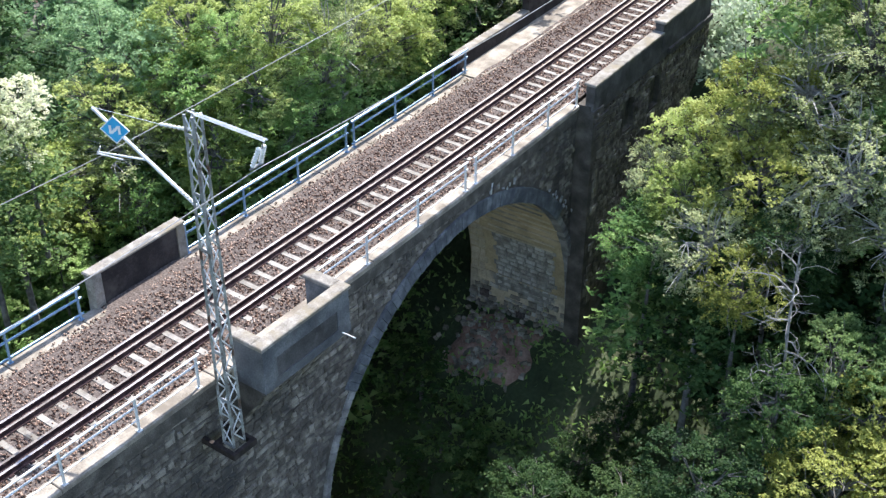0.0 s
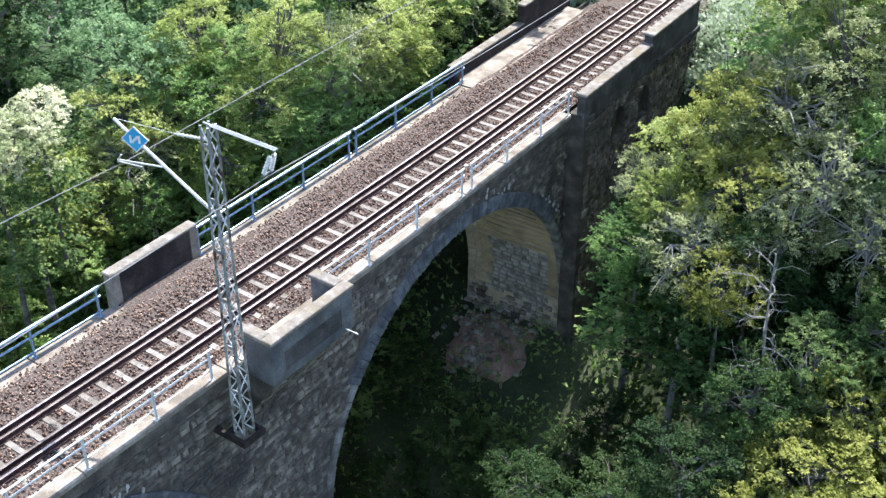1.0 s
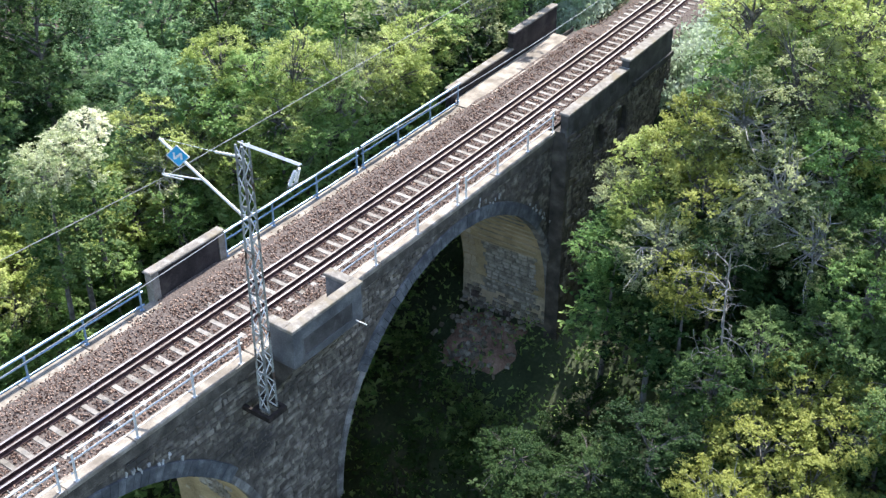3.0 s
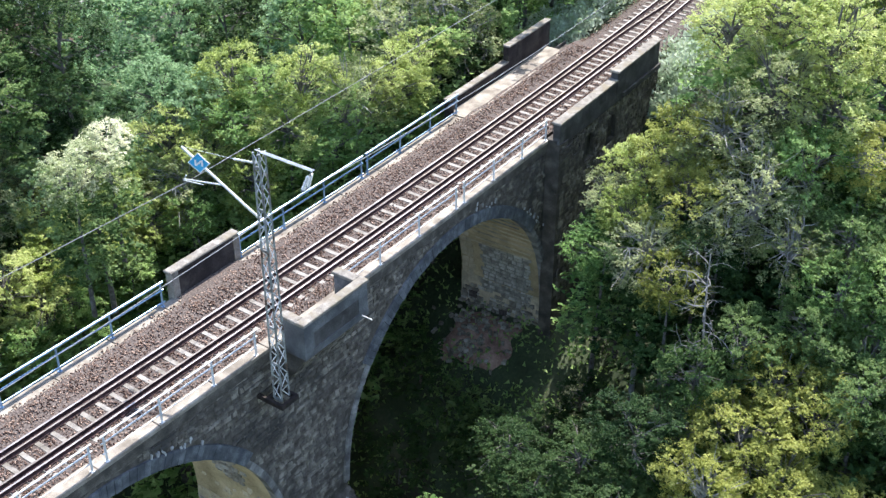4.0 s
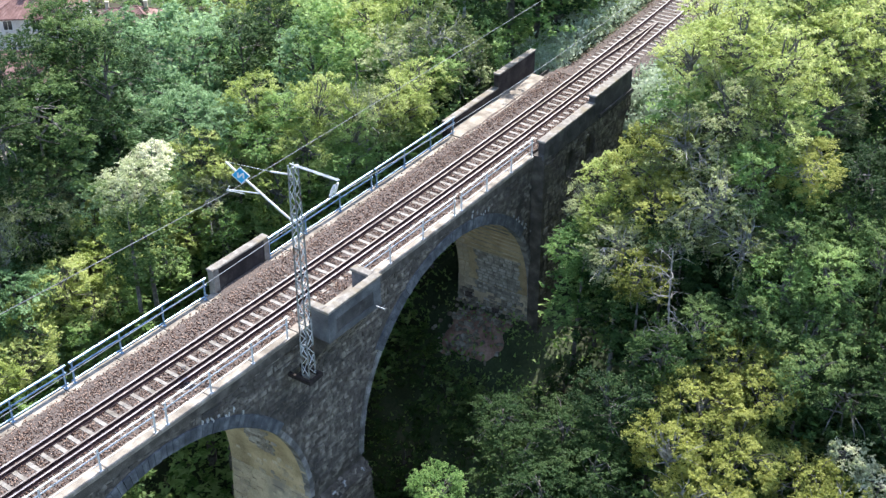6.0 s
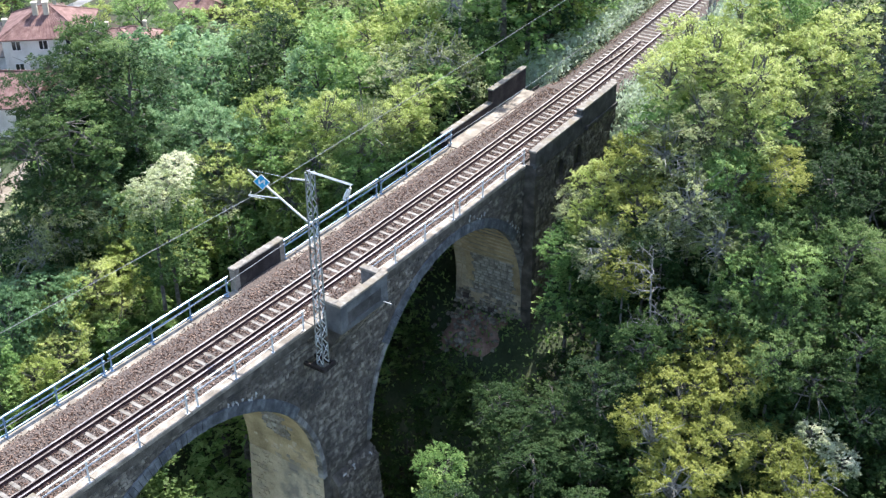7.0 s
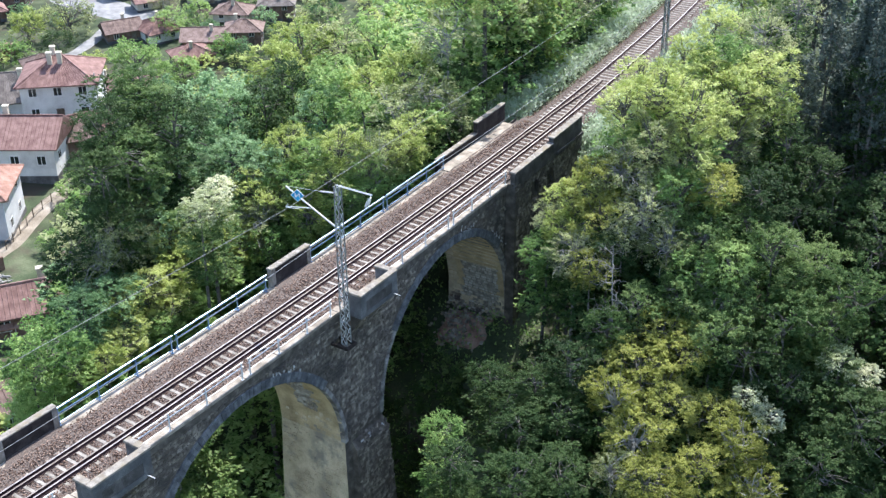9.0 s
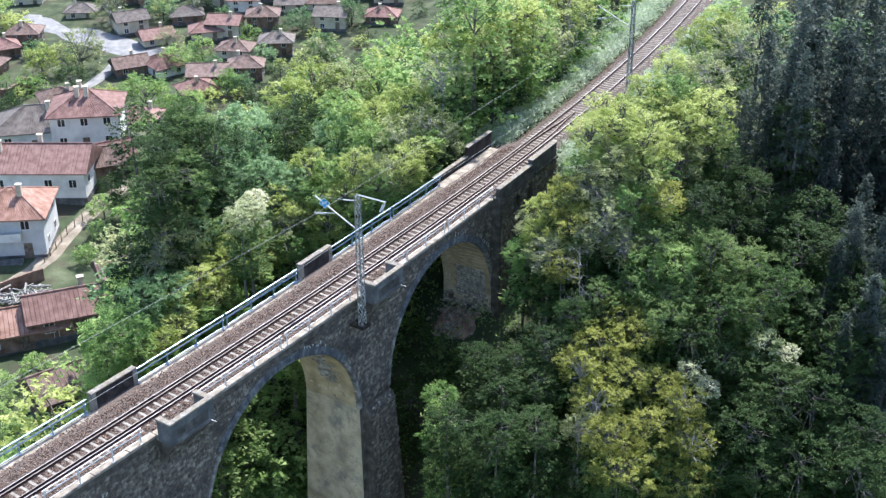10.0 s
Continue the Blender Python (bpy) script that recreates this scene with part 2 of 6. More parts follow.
# The line runs in a long left-hand curve over the whole viaduct and tightens behind it.
CURVE, CURVE_FAR, CURVE_END, MIDDLE = 1 / 561.0, 1 / 411.0, 57.0, 30.0
TRACK_OFF = 0.17                      # the track lies off the middle of the deck


def heading(y):
    return CURVE * (min(y, CURVE_END) - MIDDLE) + CURVE_FAR * max(0.0, y - CURVE_END)


def curve_table():
    ys = np.arange(-120.0, 260.0, 0.5)
    th = np.array([heading(y) for y in ys])
    mid = (th[1:] + th[:-1]) / 2
    xs = np.concatenate([[0.0], np.cumsum(-np.sin(mid) * 0.5)])
    vs = np.concatenate([[0.0], np.cumsum(np.cos(mid) * 0.5)])
    at = int((MIDDLE + 120) / 0.5)
    return ys, xs - xs[at], vs - vs[at] + MIDDLE


LINE_S, LINE_X, LINE_Y = curve_table()


def bend(x, y):
    """From the straight plan of the viaduct to its place on the curve."""
    th = heading(y)
    return float(np.interp(y, LINE_S, LINE_X)) + x * math.cos(th), float(np.interp(y, LINE_S, LINE_Y)) + x * math.sin(th)


def bend_pose(m):
    """A whole thing carried from the straight plan onto the curve."""
    p = m.translation
    x, y = bend(p.x, p.y)
    turn = Matrix.Rotation(heading(p.y), 4, "Z") @ m.to_3x3().to_4x4()
    return Matrix.Translation((x, y, p.z)) @ turn


def bend_parts(thing_ob):
    """Carries the parts of a thing that was built on the straight plan onto the curve."""
    seen = set()
    for ob in thing_ob.children:
        if ob.data.users > 1 or ob.matrix_basis != Matrix.Identity(4):
            ob.matrix_basis = bend_pose(ob.matrix_basis)
        elif ob.data.name not in seen:
            bend_mesh(ob.data)
            seen.add(ob.data.name)


def bend_mesh(me):
    co = np.empty(len(me.vertices) * 3)
    me.vertices.foreach_get("co", co)
    co = co.reshape(-1, 3)
    th = CURVE * (np.minimum(co[:, 1], CURVE_END) - MIDDLE) + CURVE_FAR * np.maximum(0.0, co[:, 1] - CURVE_END)
    x = np.interp(co[:, 1], LINE_S, LINE_X) + co[:, 0] * np.cos(th)
    y = np.interp(co[:, 1], LINE_S, LINE_Y) + co[:, 0] * np.sin(th)
    co[:, 0], co[:, 1] = x, y
    me.vertices.foreach_set("co", co.ravel())
    me.update()


def track_x(y):
    """The middle of the line at the world's y."""
    return float(np.interp(y, LINE_Y, LINE_X))


# ---------------------------------------------------------------- ground
def ground_z(x, y):
    s = x - track_x(min(y, 200))
    bank = -25.0 + 14.0 * smoothstep(31, 47, y) + 9.6 * smoothstep(46, 60, y)
    bank += 10 * smoothstep(2, -30, y)
    edge = 30 - 15 * smoothstep(50, 30, y)
    drop = 86 - 36 * smoothstep(84, 108, y)
    left = -15.0 - 13 * smoothstep(edge, edge + 22, -x) - 25 * smoothstep(drop, drop + 62, -x) + 6 * smoothstep(200, 400, -x) + 10 * smoothstep(150, 300, y)
    right = -24.0 + 12 * smoothstep(36, 62, y) + 0.28 * max(0.0, y - 58) + 0.1 * max(0.0, x - 25) * smoothstep(30, 60, y)
    right = min(right, 60)
    z = bank
    z += (left - z) * smoothstep(3.2, 22, -s)
    z += (right - z) * smoothstep(5, 26, s)
    if y > 56:
        flat = smoothstep(6.5, 3.2, abs(s)) * smoothstep(56, 60, y)
        z += (-0.75 - z) * flat
    z += 0.9 * noise.noise(Vector((x * 0.09, y * 0.09, 3.0))) * smoothstep(3, 9, abs(s))
    return z


def build_ground():
    xs = np.concatenate([np.linspace(-900, -170, 10), np.linspace(-160, -50, 34), np.linspace(-47.5, 47.5, 77), np.linspace(52, 160, 24), np.linspace(200, 900, 8)])
    ys = np.concatenate([np.linspace(-600, -50, 8), np.linspace(-44, 130, 118), np.linspace(135, 260, 26), np.linspace(300, 1200, 9)])
    vs = [(x, y, ground_z(x, y)) for y in ys for x in xs]
    n = len(xs)
    fs = [(j * n + i, j * n + i + 1, (j + 1) * n + i + 1, (j + 1) * n + i) for j in range(len(ys) - 1) for i in range(n - 1)]
    ob = new("ground", Shape().add(vs, fs).mesh("ground", SOIL, smooth=True))
    tagged(ob, "steep wooded valley ground with dark soil and undergrowth", "ground", kind="structure")


build_ground()
# ---------------------------------------------------------------- viaduct
ARCH_R, ARCH_Z, RING_T = 7.65, -9.15, 0.55
ARCHES = (39.3, 20.3, 1.3, -17.7)
PIERS = (29.8, 10.8, -8.2)
HALF, LEFT, TOP = 2.22, 2.55, -0.5
BAYS = (28.5, 9.5)
PARAPET = surface("dark_brown_parapet_render", (0.014, 0.011, 0.011), (0.027, 0.022, 0.021), (0.058, 0.048, 0.044), 1.4, 20, 0.9, 0.4, stain=(0.065, 0.055, 0.048), stain_scale=1.1)
STAINED = surface("stained_grey_render", (0.04, 0.038, 0.036), (0.085, 0.081, 0.078), (0.16, 0.153, 0.145), 1.2, 22, 0.9, 0.45, stain=(0.045, 0.041, 0.038), stain_scale=0.9)
COPING = surface("lichen_grey_coping", (0.112, 0.1, 0.084), (0.216, 0.196, 0.168), (0.344, 0.32, 0.284), 3, 24, 0.9, 0.5, stain=(0.2, 0.17, 0.12), stain_scale=1.4)

viaduct = thing("viaduct", "dark grey rubble stone railway viaduct with round arches", "viaduct", kind="structure")


def build_core():
    prof = [(-30.0, -14.0)]
    for yc in sorted(ARCHES):
        prof.append((yc - ARCH_R, ARCH_Z if yc != ARCHES[-1] else -14.0))
        prof += [(yc - ARCH_R * math.cos(math.pi * k / 44), ARCH_Z + ARCH_R * math.sin(math.pi * k / 44)) for k in range(1, 44)]
        prof.append((yc + ARCH_R, ARCH_Z))
    prof += [(y, -14.0) for y in (46.955, 49.0, 51.0, 53.0, 55.0, 57.0)]
    sh = Shape()
    n = len(prof)
    vs = [(s, y, z) for s in (-LEFT, HALF) for y, z in prof] + [(s, y, TOP) for s in (-LEFT, HALF) for y, z in prof]
    sh.add(vs, [], 0)
    for s in (0, 1):
        sh.f += [(s * n + i, s * n + i + 1, (2 + s) * n + i + 1, (2 + s) * n + i) for i in range(n - 1)]
        sh.s += [0] * (n - 1)
    sh.f += [(2 * n + i, 2 * n + i + 1, 3 * n + i + 1, 3 * n + i) for i in range(n - 1)]
    sh.s += [0] * (n - 1)
    sh.f += [(i, i + 1, n + i + 1, n + i) for i in range(n - 1)]
    sh.s += [1] * (n - 1)
    sh.f += [(0, n, 3 * n, 2 * n), (n - 1, 2 * n - 1, 4 * n - 1, 3 * n - 1)]
    sh.s += [0, 0]
    part("spandrel_wall", sh, (MORTAR, SOFFIT), viaduct)


def build_pier(pc):
    """The battered shaft below the springing, with the buttress on its valley side."""
    sh = Shape()
    zs = (ARCH_Z, -14.0, -20.0, -30.0)
    vs, fs, slots = [], [], []
    for z in zs:
        d = (ARCH_Z - z) * 0.032
        vs += [(-LEFT - d, pc - 1.84 - d, z), (HALF + d, pc - 1.84 - d, z), (HALF + d, pc + 1.84 + d, z), (-LEFT - d, pc + 1.84 + d, z)]
    for k in range(len(zs) - 1):
        for i in range(4):
            fs.append((4 * k + i, 4 * k + (i + 1) % 4, 4 * k + 4 + (i + 1) % 4, 4 * k + 4 + i))
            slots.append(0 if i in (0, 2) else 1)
    sh.add(vs, [])
    sh.f += fs + [(0, 1, 2, 3)]
    sh.s += slots + [0]
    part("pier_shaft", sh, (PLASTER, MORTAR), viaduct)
    b = Shape()
    vs = []
    for z, out in ((-9.5, 2.26), (-10.0, 2.62), (-16.0, 2.92), (-30.0, 3.6)):
        d = (-9.3 - z) * 0.032
        vs += [(2.0, pc - 1.25 - d * 0.6, z), (out, pc - 1.25 - d * 0.6, z), (out, pc + 1.9 + d, z), (2.0, pc + 1.9 + d, z)]
    fs = [(4 * k + i, 4 * k + (i + 1) % 4, 4 * k + 4 + (i + 1) % 4, 4 * k + 4 + i) for k in range(3) for i in range(4)]
    b.add(vs, fs + [(0, 1, 2, 3)])
    part("buttress", b, MORTAR, viaduct)
    g = random.Random(int(pc * 10))
    for k in range(34):
        sv, sf = stone_block(g, g.uniform(0.08, 0.26), g.uniform(0.06, 0.18), g.uniform(0.05, 0.13))
        at = g.random()
        ob = part("ledge_stone", Shape().add(sv, sf), LIME if g.random() < 0.2 else STONE, viaduct)
        ob.matrix_basis = pose(2.27 + 0.33 * at, pc + g.uniform(-1.2, 1.85), -9.52 - 0.46 * at, g.uniform(-40, 40), g.uniform(-60, -20), g.uniform(-15, 15))


def build_bay(y0):
    """A refuge bay: floor, three walls with copings, a sunk panel, and the corbel under it."""
    y1 = y0 + 3.4
    part("bay_floor", Shape().box(1.93, 3.2, y0 + 0.28, y1 - 0.3, -0.5, -0.13).box(1.93, 2.42, y0 - 0.02, y0 + 0.278, -0.5, -0.13).box(1.93, 2.2, y1 - 0.298, y1 + 0.02, -0.5, -0.13), CONCRETE, viaduct)
    wall = Shape()
    wall.box(3.2, 3.46, y0, y1, -0.55, 0.87)
    wall.box(2.42, 3.198, y0, y0 + 0.28, -0.55, 0.87)
    wall.box(2.2, 3.198, y1 - 0.3, y1, -0.55, 0.87)
    wall.box(3.462, 3.5, y0 - 0.02, y1 + 0.02, -0.55, -0.28)
    wall.box(3.462, 3.49, y0, y0 + 0.5, -0.278, 0.81)
    wall.box(3.462, 3.49, y1 - 0.5, y1, -0.278, 0.81)
    wall.box(3.462, 3.49, y0 + 0.502, y1 - 0.502, 0.38, 0.81)
    part("bay_wall", wall, GREY_CONC, viaduct)
    # A darker render stands in for shade in the shallow recess.
    part("bay_panel", Shape().box(3.461, 3.466, y0 + 0.503, y1 - 0.503, -0.278, 0.378), STAINED, viaduct, "sunk panel darkened for its recess shade")
    cap = Shape()
    cap.soft_box(3.16, 3.55, y0 - 0.06, y1 + 0.05, 0.872, 0.99, 0.025)
    cap.soft_box(2.36, 3.158, y0 - 0.06, y0 + 0.34, 0.872, 0.99, 0.025)
    cap.soft_box(2.14, 3.158, y1 - 0.36, y1 + 0.05, 0.872, 0.99, 0.025)
    part("bay_coping", cap, COPING, viaduct)
    corb = Shape().add([(2.1, y0 + 0.1, -0.552), (3.42, y0 + 0.1, -0.552), (2.2, y0 + 0.1, -2.3), (2.1, y1 - 0.1, -0.552), (3.42, y1 - 0.1, -0.552), (2.2, y1 - 0.1, -2.3)],
                       [(0, 1, 2), (3, 5, 4), (0, 3, 4, 1), (1, 4, 5, 2), (0, 2, 5, 3)])
    part("bay_corbel", corb, MORTAR, viaduct)
    spout = Shape().tube([(3.46, y1 - 0.35, -0.42), (3.92, y1 - 0.3, -0.46)], 0.022)
    part("drain_spout", spout, GALV, viaduct, "white drain spout")
    part("refuge_wall", Shape().box(-2.77, -2.47, y0 - 0.1, y1 - 0.65, -0.6, 0.93), PARAPET, viaduct)
    part("refuge_pier", Shape().soft_box(-2.79, -2.43, y0 - 0.4, y0 - 0.102, -0.6, 0.938, 0.02), COPING, viaduct, "pale grey end pier")
    part("refuge_pier", Shape().soft_box(-2.79, -2.43, y1 - 0.648, y1 - 0.35, -0.6, 0.938, 0.02), COPING, viaduct, "pale grey end pier")
    lc = Shape().soft_box(-2.82, -2.42, y0 - 0.46, y1 - 0.3, 0.94, 1.02, 0.03)
    part("refuge_coping", lc, COPING, viaduct)


NICHES = (49.75, 52.0)


def build_wing():
    w = Shape().box(HALF + 0.002, 2.52, 46.5, 57.0, -14.0, -0.12)
    last = 46.5
    for c in NICHES:
        w.box(2.521, 2.74, last, c - 0.42, -14.0, -0.12)
        w.box(2.521, 2.74, c - 0.42, c + 0.42, -14.0, -2.45)
        arc = [(c - 0.42 * math.cos(a), -1.5 + 0.42 * math.sin(a)) for a in np.linspace(0, math.pi, 9)]
        w.prism([(c + 0.42, -0.12), (c - 0.42, -0.12)] + arc, 2.521, 2.74)
        last = c + 0.42
    w.box(2.521, 2.74, last, 57.0, -14.0, -0.12)
    for k in range(4):
        w.box(2.902, 2.98 - 0.012 * k, 46.55 + 0.05 * k, 47.6 - 0.1 * k, -0.72 - 0.27 * k, -0.58 - 0.27 * k)
    w.box(2.742, 2.9, 46.5, 47.3, -14.0, -0.3)
    part("wing_wall", w, MORTAR, viaduct)
    p = Shape().box(2.52, 2.86, 46.55, 52.0, -0.118, 0.7)
    p.box(2.52, 2.88, 52.002, 56.6, -0.118, 1.1)
    p.box(2.742, 2.98, 52.6, 56.7, -0.36, -0.12)
    p.box(2.742, 2.84, 46.55, 52.598, -0.46, -0.12)
    part("wing_parapet", p, STAINED, viaduct)
    c = Shape().soft_box(2.46, 2.93, 46.48, 52.0, 0.702, 0.8, 0.03)
    c.soft_box(2.46, 2.95, 51.96, 56.65, 1.102, 1.2, 0.03)
    part("wing_coping", c, COPING, viaduct)
    s = Shape().box(-2.84, -1.78, 46.6, 55.4, -0.5, -0.1)
    s.add([(-2.5, 46.2, -0.11), (-1.95, 46.2, -0.11), (-1.78, 46.598, -0.1), (-2.84, 46.598, -0.1), (-2.5, 46.2, -0.5), (-1.95, 46.2, -0.5), (-1.78, 46.598, -0.5), (-2.84, 46.598, -0.5)],
          [(0, 1, 2, 3), (4, 7, 6, 5), (0, 4, 5, 1), (1, 5, 6, 2), (2, 6, 7, 3), (3, 7, 4, 0)])
    part("landing_slab", s, CONCRETE, viaduct)
    b = Shape().box(-3.16, -2.86, 46.3, 51.55, -6.0, 0.42)
    b.box(-3.16, -2.86, 51.552, 55.7, -6.0, 1.2)
    part("left_parapet", b, PARAPET, viaduct)
    lc = Shape().soft_box(-3.2, -2.82, 46.26, 51.55, 0.422, 0.5, 0.02)
    lc.soft_box(-3.2, -2.82, 51.552, 55.74, 1.202, 1.28, 0.02)
    part("left_coping", lc, COPING, viaduct)


def build_walkways():
    """Edge slabs with open joints; the slabs on the right stop at the bays."""
    rng = random.Random(4)
    for side, x0, x1 in ((1, 1.8, 2.33), (-1, -2.62, -1.92)):
        y = -30.0
        while y < 46.19:
            step = 2.5
            y1 = min(y + step, 46.2 if side < 0 else 46.48)
            hits = [b for b in BAYS if side > 0 and y1 > b - 0.02 and y < b + 3.38]
            if hits:
                b = hits[0]
                if y < b - 0.1:
                    y1 = b - 0.03
                else:
                    y = b + 3.43
                    continue
            d = rng.uniform(-0.012, 0.012)
            sh = Shape().soft_box(x0, x1, y + 0.012, y1 - 0.012, -0.3, -0.15 + d, 0.02)
            part("walkway_slab", sh, CONCRETE, viaduct)
            y = y1
    edge = Shape().box(HALF + 0.001, 2.29, -30, 46.48, -0.72, -0.302)
    edge.box(-2.62, -LEFT - 0.001, -30, 57, -0.72, -0.302)
    edge.box(1.9, HALF, -30, 46.48, -0.498, -0.302)
    edge.box(-LEFT, -1.98, -30, 46.2, -0.498, -0.302)
    part("string_course", edge, MORTAR, viaduct)


def wedge(r0, r1, a, x0, x1):
    """A ring stone, centred on the top of its arch."""
    h = a / 2 * 0.965
    out = [(r0 * math.sin(-h), r0 * math.cos(-h)), (r0 * math.sin(h), r0 * math.cos(h)), (r1 * math.sin(h), r1 * math.cos(h)), (r1 * math.sin(-h), r1 * math.cos(-h))]
    c = 0.025
    mid = [(sum(p[0] for p in out) / 4, sum(p[1] for p in out) / 4)] * 4
    inn = [(p[0] + (m[0] - p[0]) * 0.07, p[1] + (m[1] - p[1]) * 0.07) for p, m in zip(out, mid)]
    vs = [(x0, *p) for p in out] + [(x1 - c, *p) for p in out] + [(x1, *p) for p in inn]
    fs = [(3, 2, 1, 0), (8, 9, 10, 11)] + [(k + i, k + (i + 1) % 4, k + 4 + (i + 1) % 4, k + 4 + i) for k in (0, 4) for i in range(4)]
    return Shape().add(vs, fs)


def build_rings():
    """Ring stones: broad and blue-grey round the crown, a thin flush edge of rubble down the piers."""
    n = 84
    broad = wedge(ARCH_R - 0.02, ARCH_R + RING_T, math.pi / n, HALF - 0.3, HALF + 0.085).mesh("voussoir", RING)
    thin = wedge(ARCH_R - 0.02, ARCH_R + 0.26, math.pi / n, HALF - 0.3, HALF + 0.05).mesh("voussoir", EDGE_STONE)
    for yc in ARCHES[:3]:
        for k in range(n):
            a = 90 - (k + 0.5) * 180 / n
            ob = new("voussoir", broad if abs(a) < 52 else thin)
            ob.parent = viaduct
            ob.matrix_basis = pose(random.uniform(-0.018, 0.012), yc, ARCH_Z, -a)


EDGE_STONE = surface("pale_edge_stone", (0.09, 0.085, 0.08), (0.18, 0.172, 0.162), (0.33, 0.32, 0.3), 2.5, 30, 0.88, 0.5, vary=0.3)


LIME = surface("white_lime_crust", (0.22, 0.22, 0.21), (0.4, 0.4, 0.385), (0.56, 0.56, 0.54), 5, 30, 0.9, 0.6, vary=0.3)


def build_lime():
    """White crusts where water has run out of the joints, above the rings and on the buttress ledge."""
    rng = random.Random(41)
    spots = []
    for yc, turn, spread, count in ((ARCHES[0], 50, 7, 12), (ARCHES[0], 14, 4, 7), (ARCHES[1], 23, 4, 12), (ARCHES[2], 23, 5, 9)):
        for _ in range(count):
            a, r = radians(rng.gauss(turn, spread)), ARCH_R + RING_T + abs(rng.gauss(0, 0.16))
            spots.append((yc + r * math.sin(a), ARCH_Z + r * math.cos(a)))
    for y, z in spots:
        vs, fs = stone_block(rng, rng.uniform(0.04, 0.1), rng.uniform(0.06, 0.2), 0.02)
        part("lime_crust", Shape().add(vs, fs), LIME, viaduct).matrix_basis = pose(HALF + 0.055, y, z, rng.uniform(-20, 20))


def build_abutment_face():
    """The plastered end wall under the first arch, with board marks and a patch of bare stones."""
    y = 46.955
    sh = Shape().box(-LEFT + 0.01, HALF - 0.01, y - 0.05, y - 0.004, -14.0, ARCH_Z)
    part("abutment_plaster", sh, PLASTER, viaduct, "pale weathered plaster")
    rng = random.Random(3)

    def soffit(z):
        return ARCHES[0] + math.sqrt(ARCH_R ** 2 - max(0.0, z - ARCH_Z) ** 2)

    for z in (-3.5, -4.0, -4.45, -4.9, -5.3, -5.65, -6.05, -6.5, -6.85):
        w = rng.uniform(1.5, 2.15)
        tilt = math.degrees(math.asin((z - ARCH_Z) / ARCH_R))
        part("board_mark", Shape().box(-w, w, -0.055, 0.03, -0.05, 0.03, m=pose(rng.uniform(-0.2, 0.2), soffit(z), z, tilt)), SUNK if rng.random() < 0.45 else PLASTER, viaduct)
    z = -10.0
    while z < -5.6:
        h = rng.uniform(0.3, 0.42)
        x = -LEFT + 0.03
        for w in (rng.uniform(0.3, 0.5), rng.uniform(0.25, 0.45)):
            vs, fs = stone_block(rng, w - 0.03, h - 0.03, 0.03, 0.25)
            ob = part("quoin", Shape().add(vs, fs), PLASTER, viaduct)
            tilt = math.degrees(math.asin((z + h / 2 - ARCH_Z) / ARCH_R)) if z + h / 2 > ARCH_Z else 0.0
            ob.matrix_basis = pose(x + w / 2, soffit(z + h / 2) - (0.05 if z + h / 2 < ARCH_Z else 0.0), z + h / 2, 0, 0, -90) @ pose(0, 0, 0, 0, -tilt, 0)
            x += w
        z += h
    z = -11.6
    while z < -9.75:
        h = rng.uniform(0.16, 0.28)
        x = -LEFT + 0.75 * rng.random() * (z > -10.4)
        while x < HALF - 0.35:
            w = rng.uniform(0.2, 0.5)
            if rng.random() < 0.8:
                vs, fs = stone_block(rng, w - 0.05, h - 0.05, rng.uniform(0.05, 0.15), 0.9)
                ob = part("stone", Shape().add(vs, fs), BARE if rng.random() < 0.5 else BARE_DARK, viaduct)
                ob.matrix_basis = pose(x + w / 2, y - 0.05, z + h / 2, 0, 0, -90 + rng.uniform(-5, 5))
            x += w
        z += h
    for k in range(11):
        zc = -9.58 + 0.25 * k
        tilt = math.degrees(math.asin((zc - ARCH_Z) / ARCH_R)) if zc > ARCH_Z else 0.0
        wide = 1.34 + 0.12 * math.sin(k * 2.1)
        part("bare_patch", Shape().box(-wide, wide, -0.012, 0.03, -0.124, 0.124, m=pose(0.05, soffit(zc) - (0.06 if zc <= ARCH_Z else 0.0), zc, tilt)), SUNK, viaduct, "dark mortar bed with the plaster fallen off")
    z = -9.6
    while z < -7.0:
        h = rng.uniform(0.2, 0.27)
        x = -1.3 + rng.uniform(-0.2, 0.2)
        while x < 1.4:
            w = rng.uniform(0.28, 0.55)
            vs, fs = stone_block(rng, w - 0.1, h - 0.08, 0.045, 0.3)
            ob = part("stone", Shape().add(vs, fs), BARE, viaduct)
            ob.matrix_basis = pose(x + w / 2, soffit(z + h / 2) - 0.03, z + h / 2, 0, 0, -90)
            x += w
        z += h
    # Dark blocks on the face stand in for the shade inside holes.
    for x, z in ((-1.8, -10.3), (0.0, -10.75), (1.35, -11.0)):
        part("putlog_hole", Shape().soft_box(-0.22, 0.22, -0.17, 0.17, -0.05, 0.155, 0.05, m=pose(x, y - 0.05, z, 90)), BED, viaduct)


SUNK = surface("mortar_bed", (0.13, 0.12, 0.1), (0.24, 0.222, 0.19), (0.36, 0.335, 0.29), 3, 26, 0.9, 0.6)
BARE = surface("bare_buff_stone", (0.22, 0.2, 0.165), (0.4, 0.37, 0.31), (0.58, 0.55, 0.48), 3, 26, 0.9, 0.6, vary=0.3)


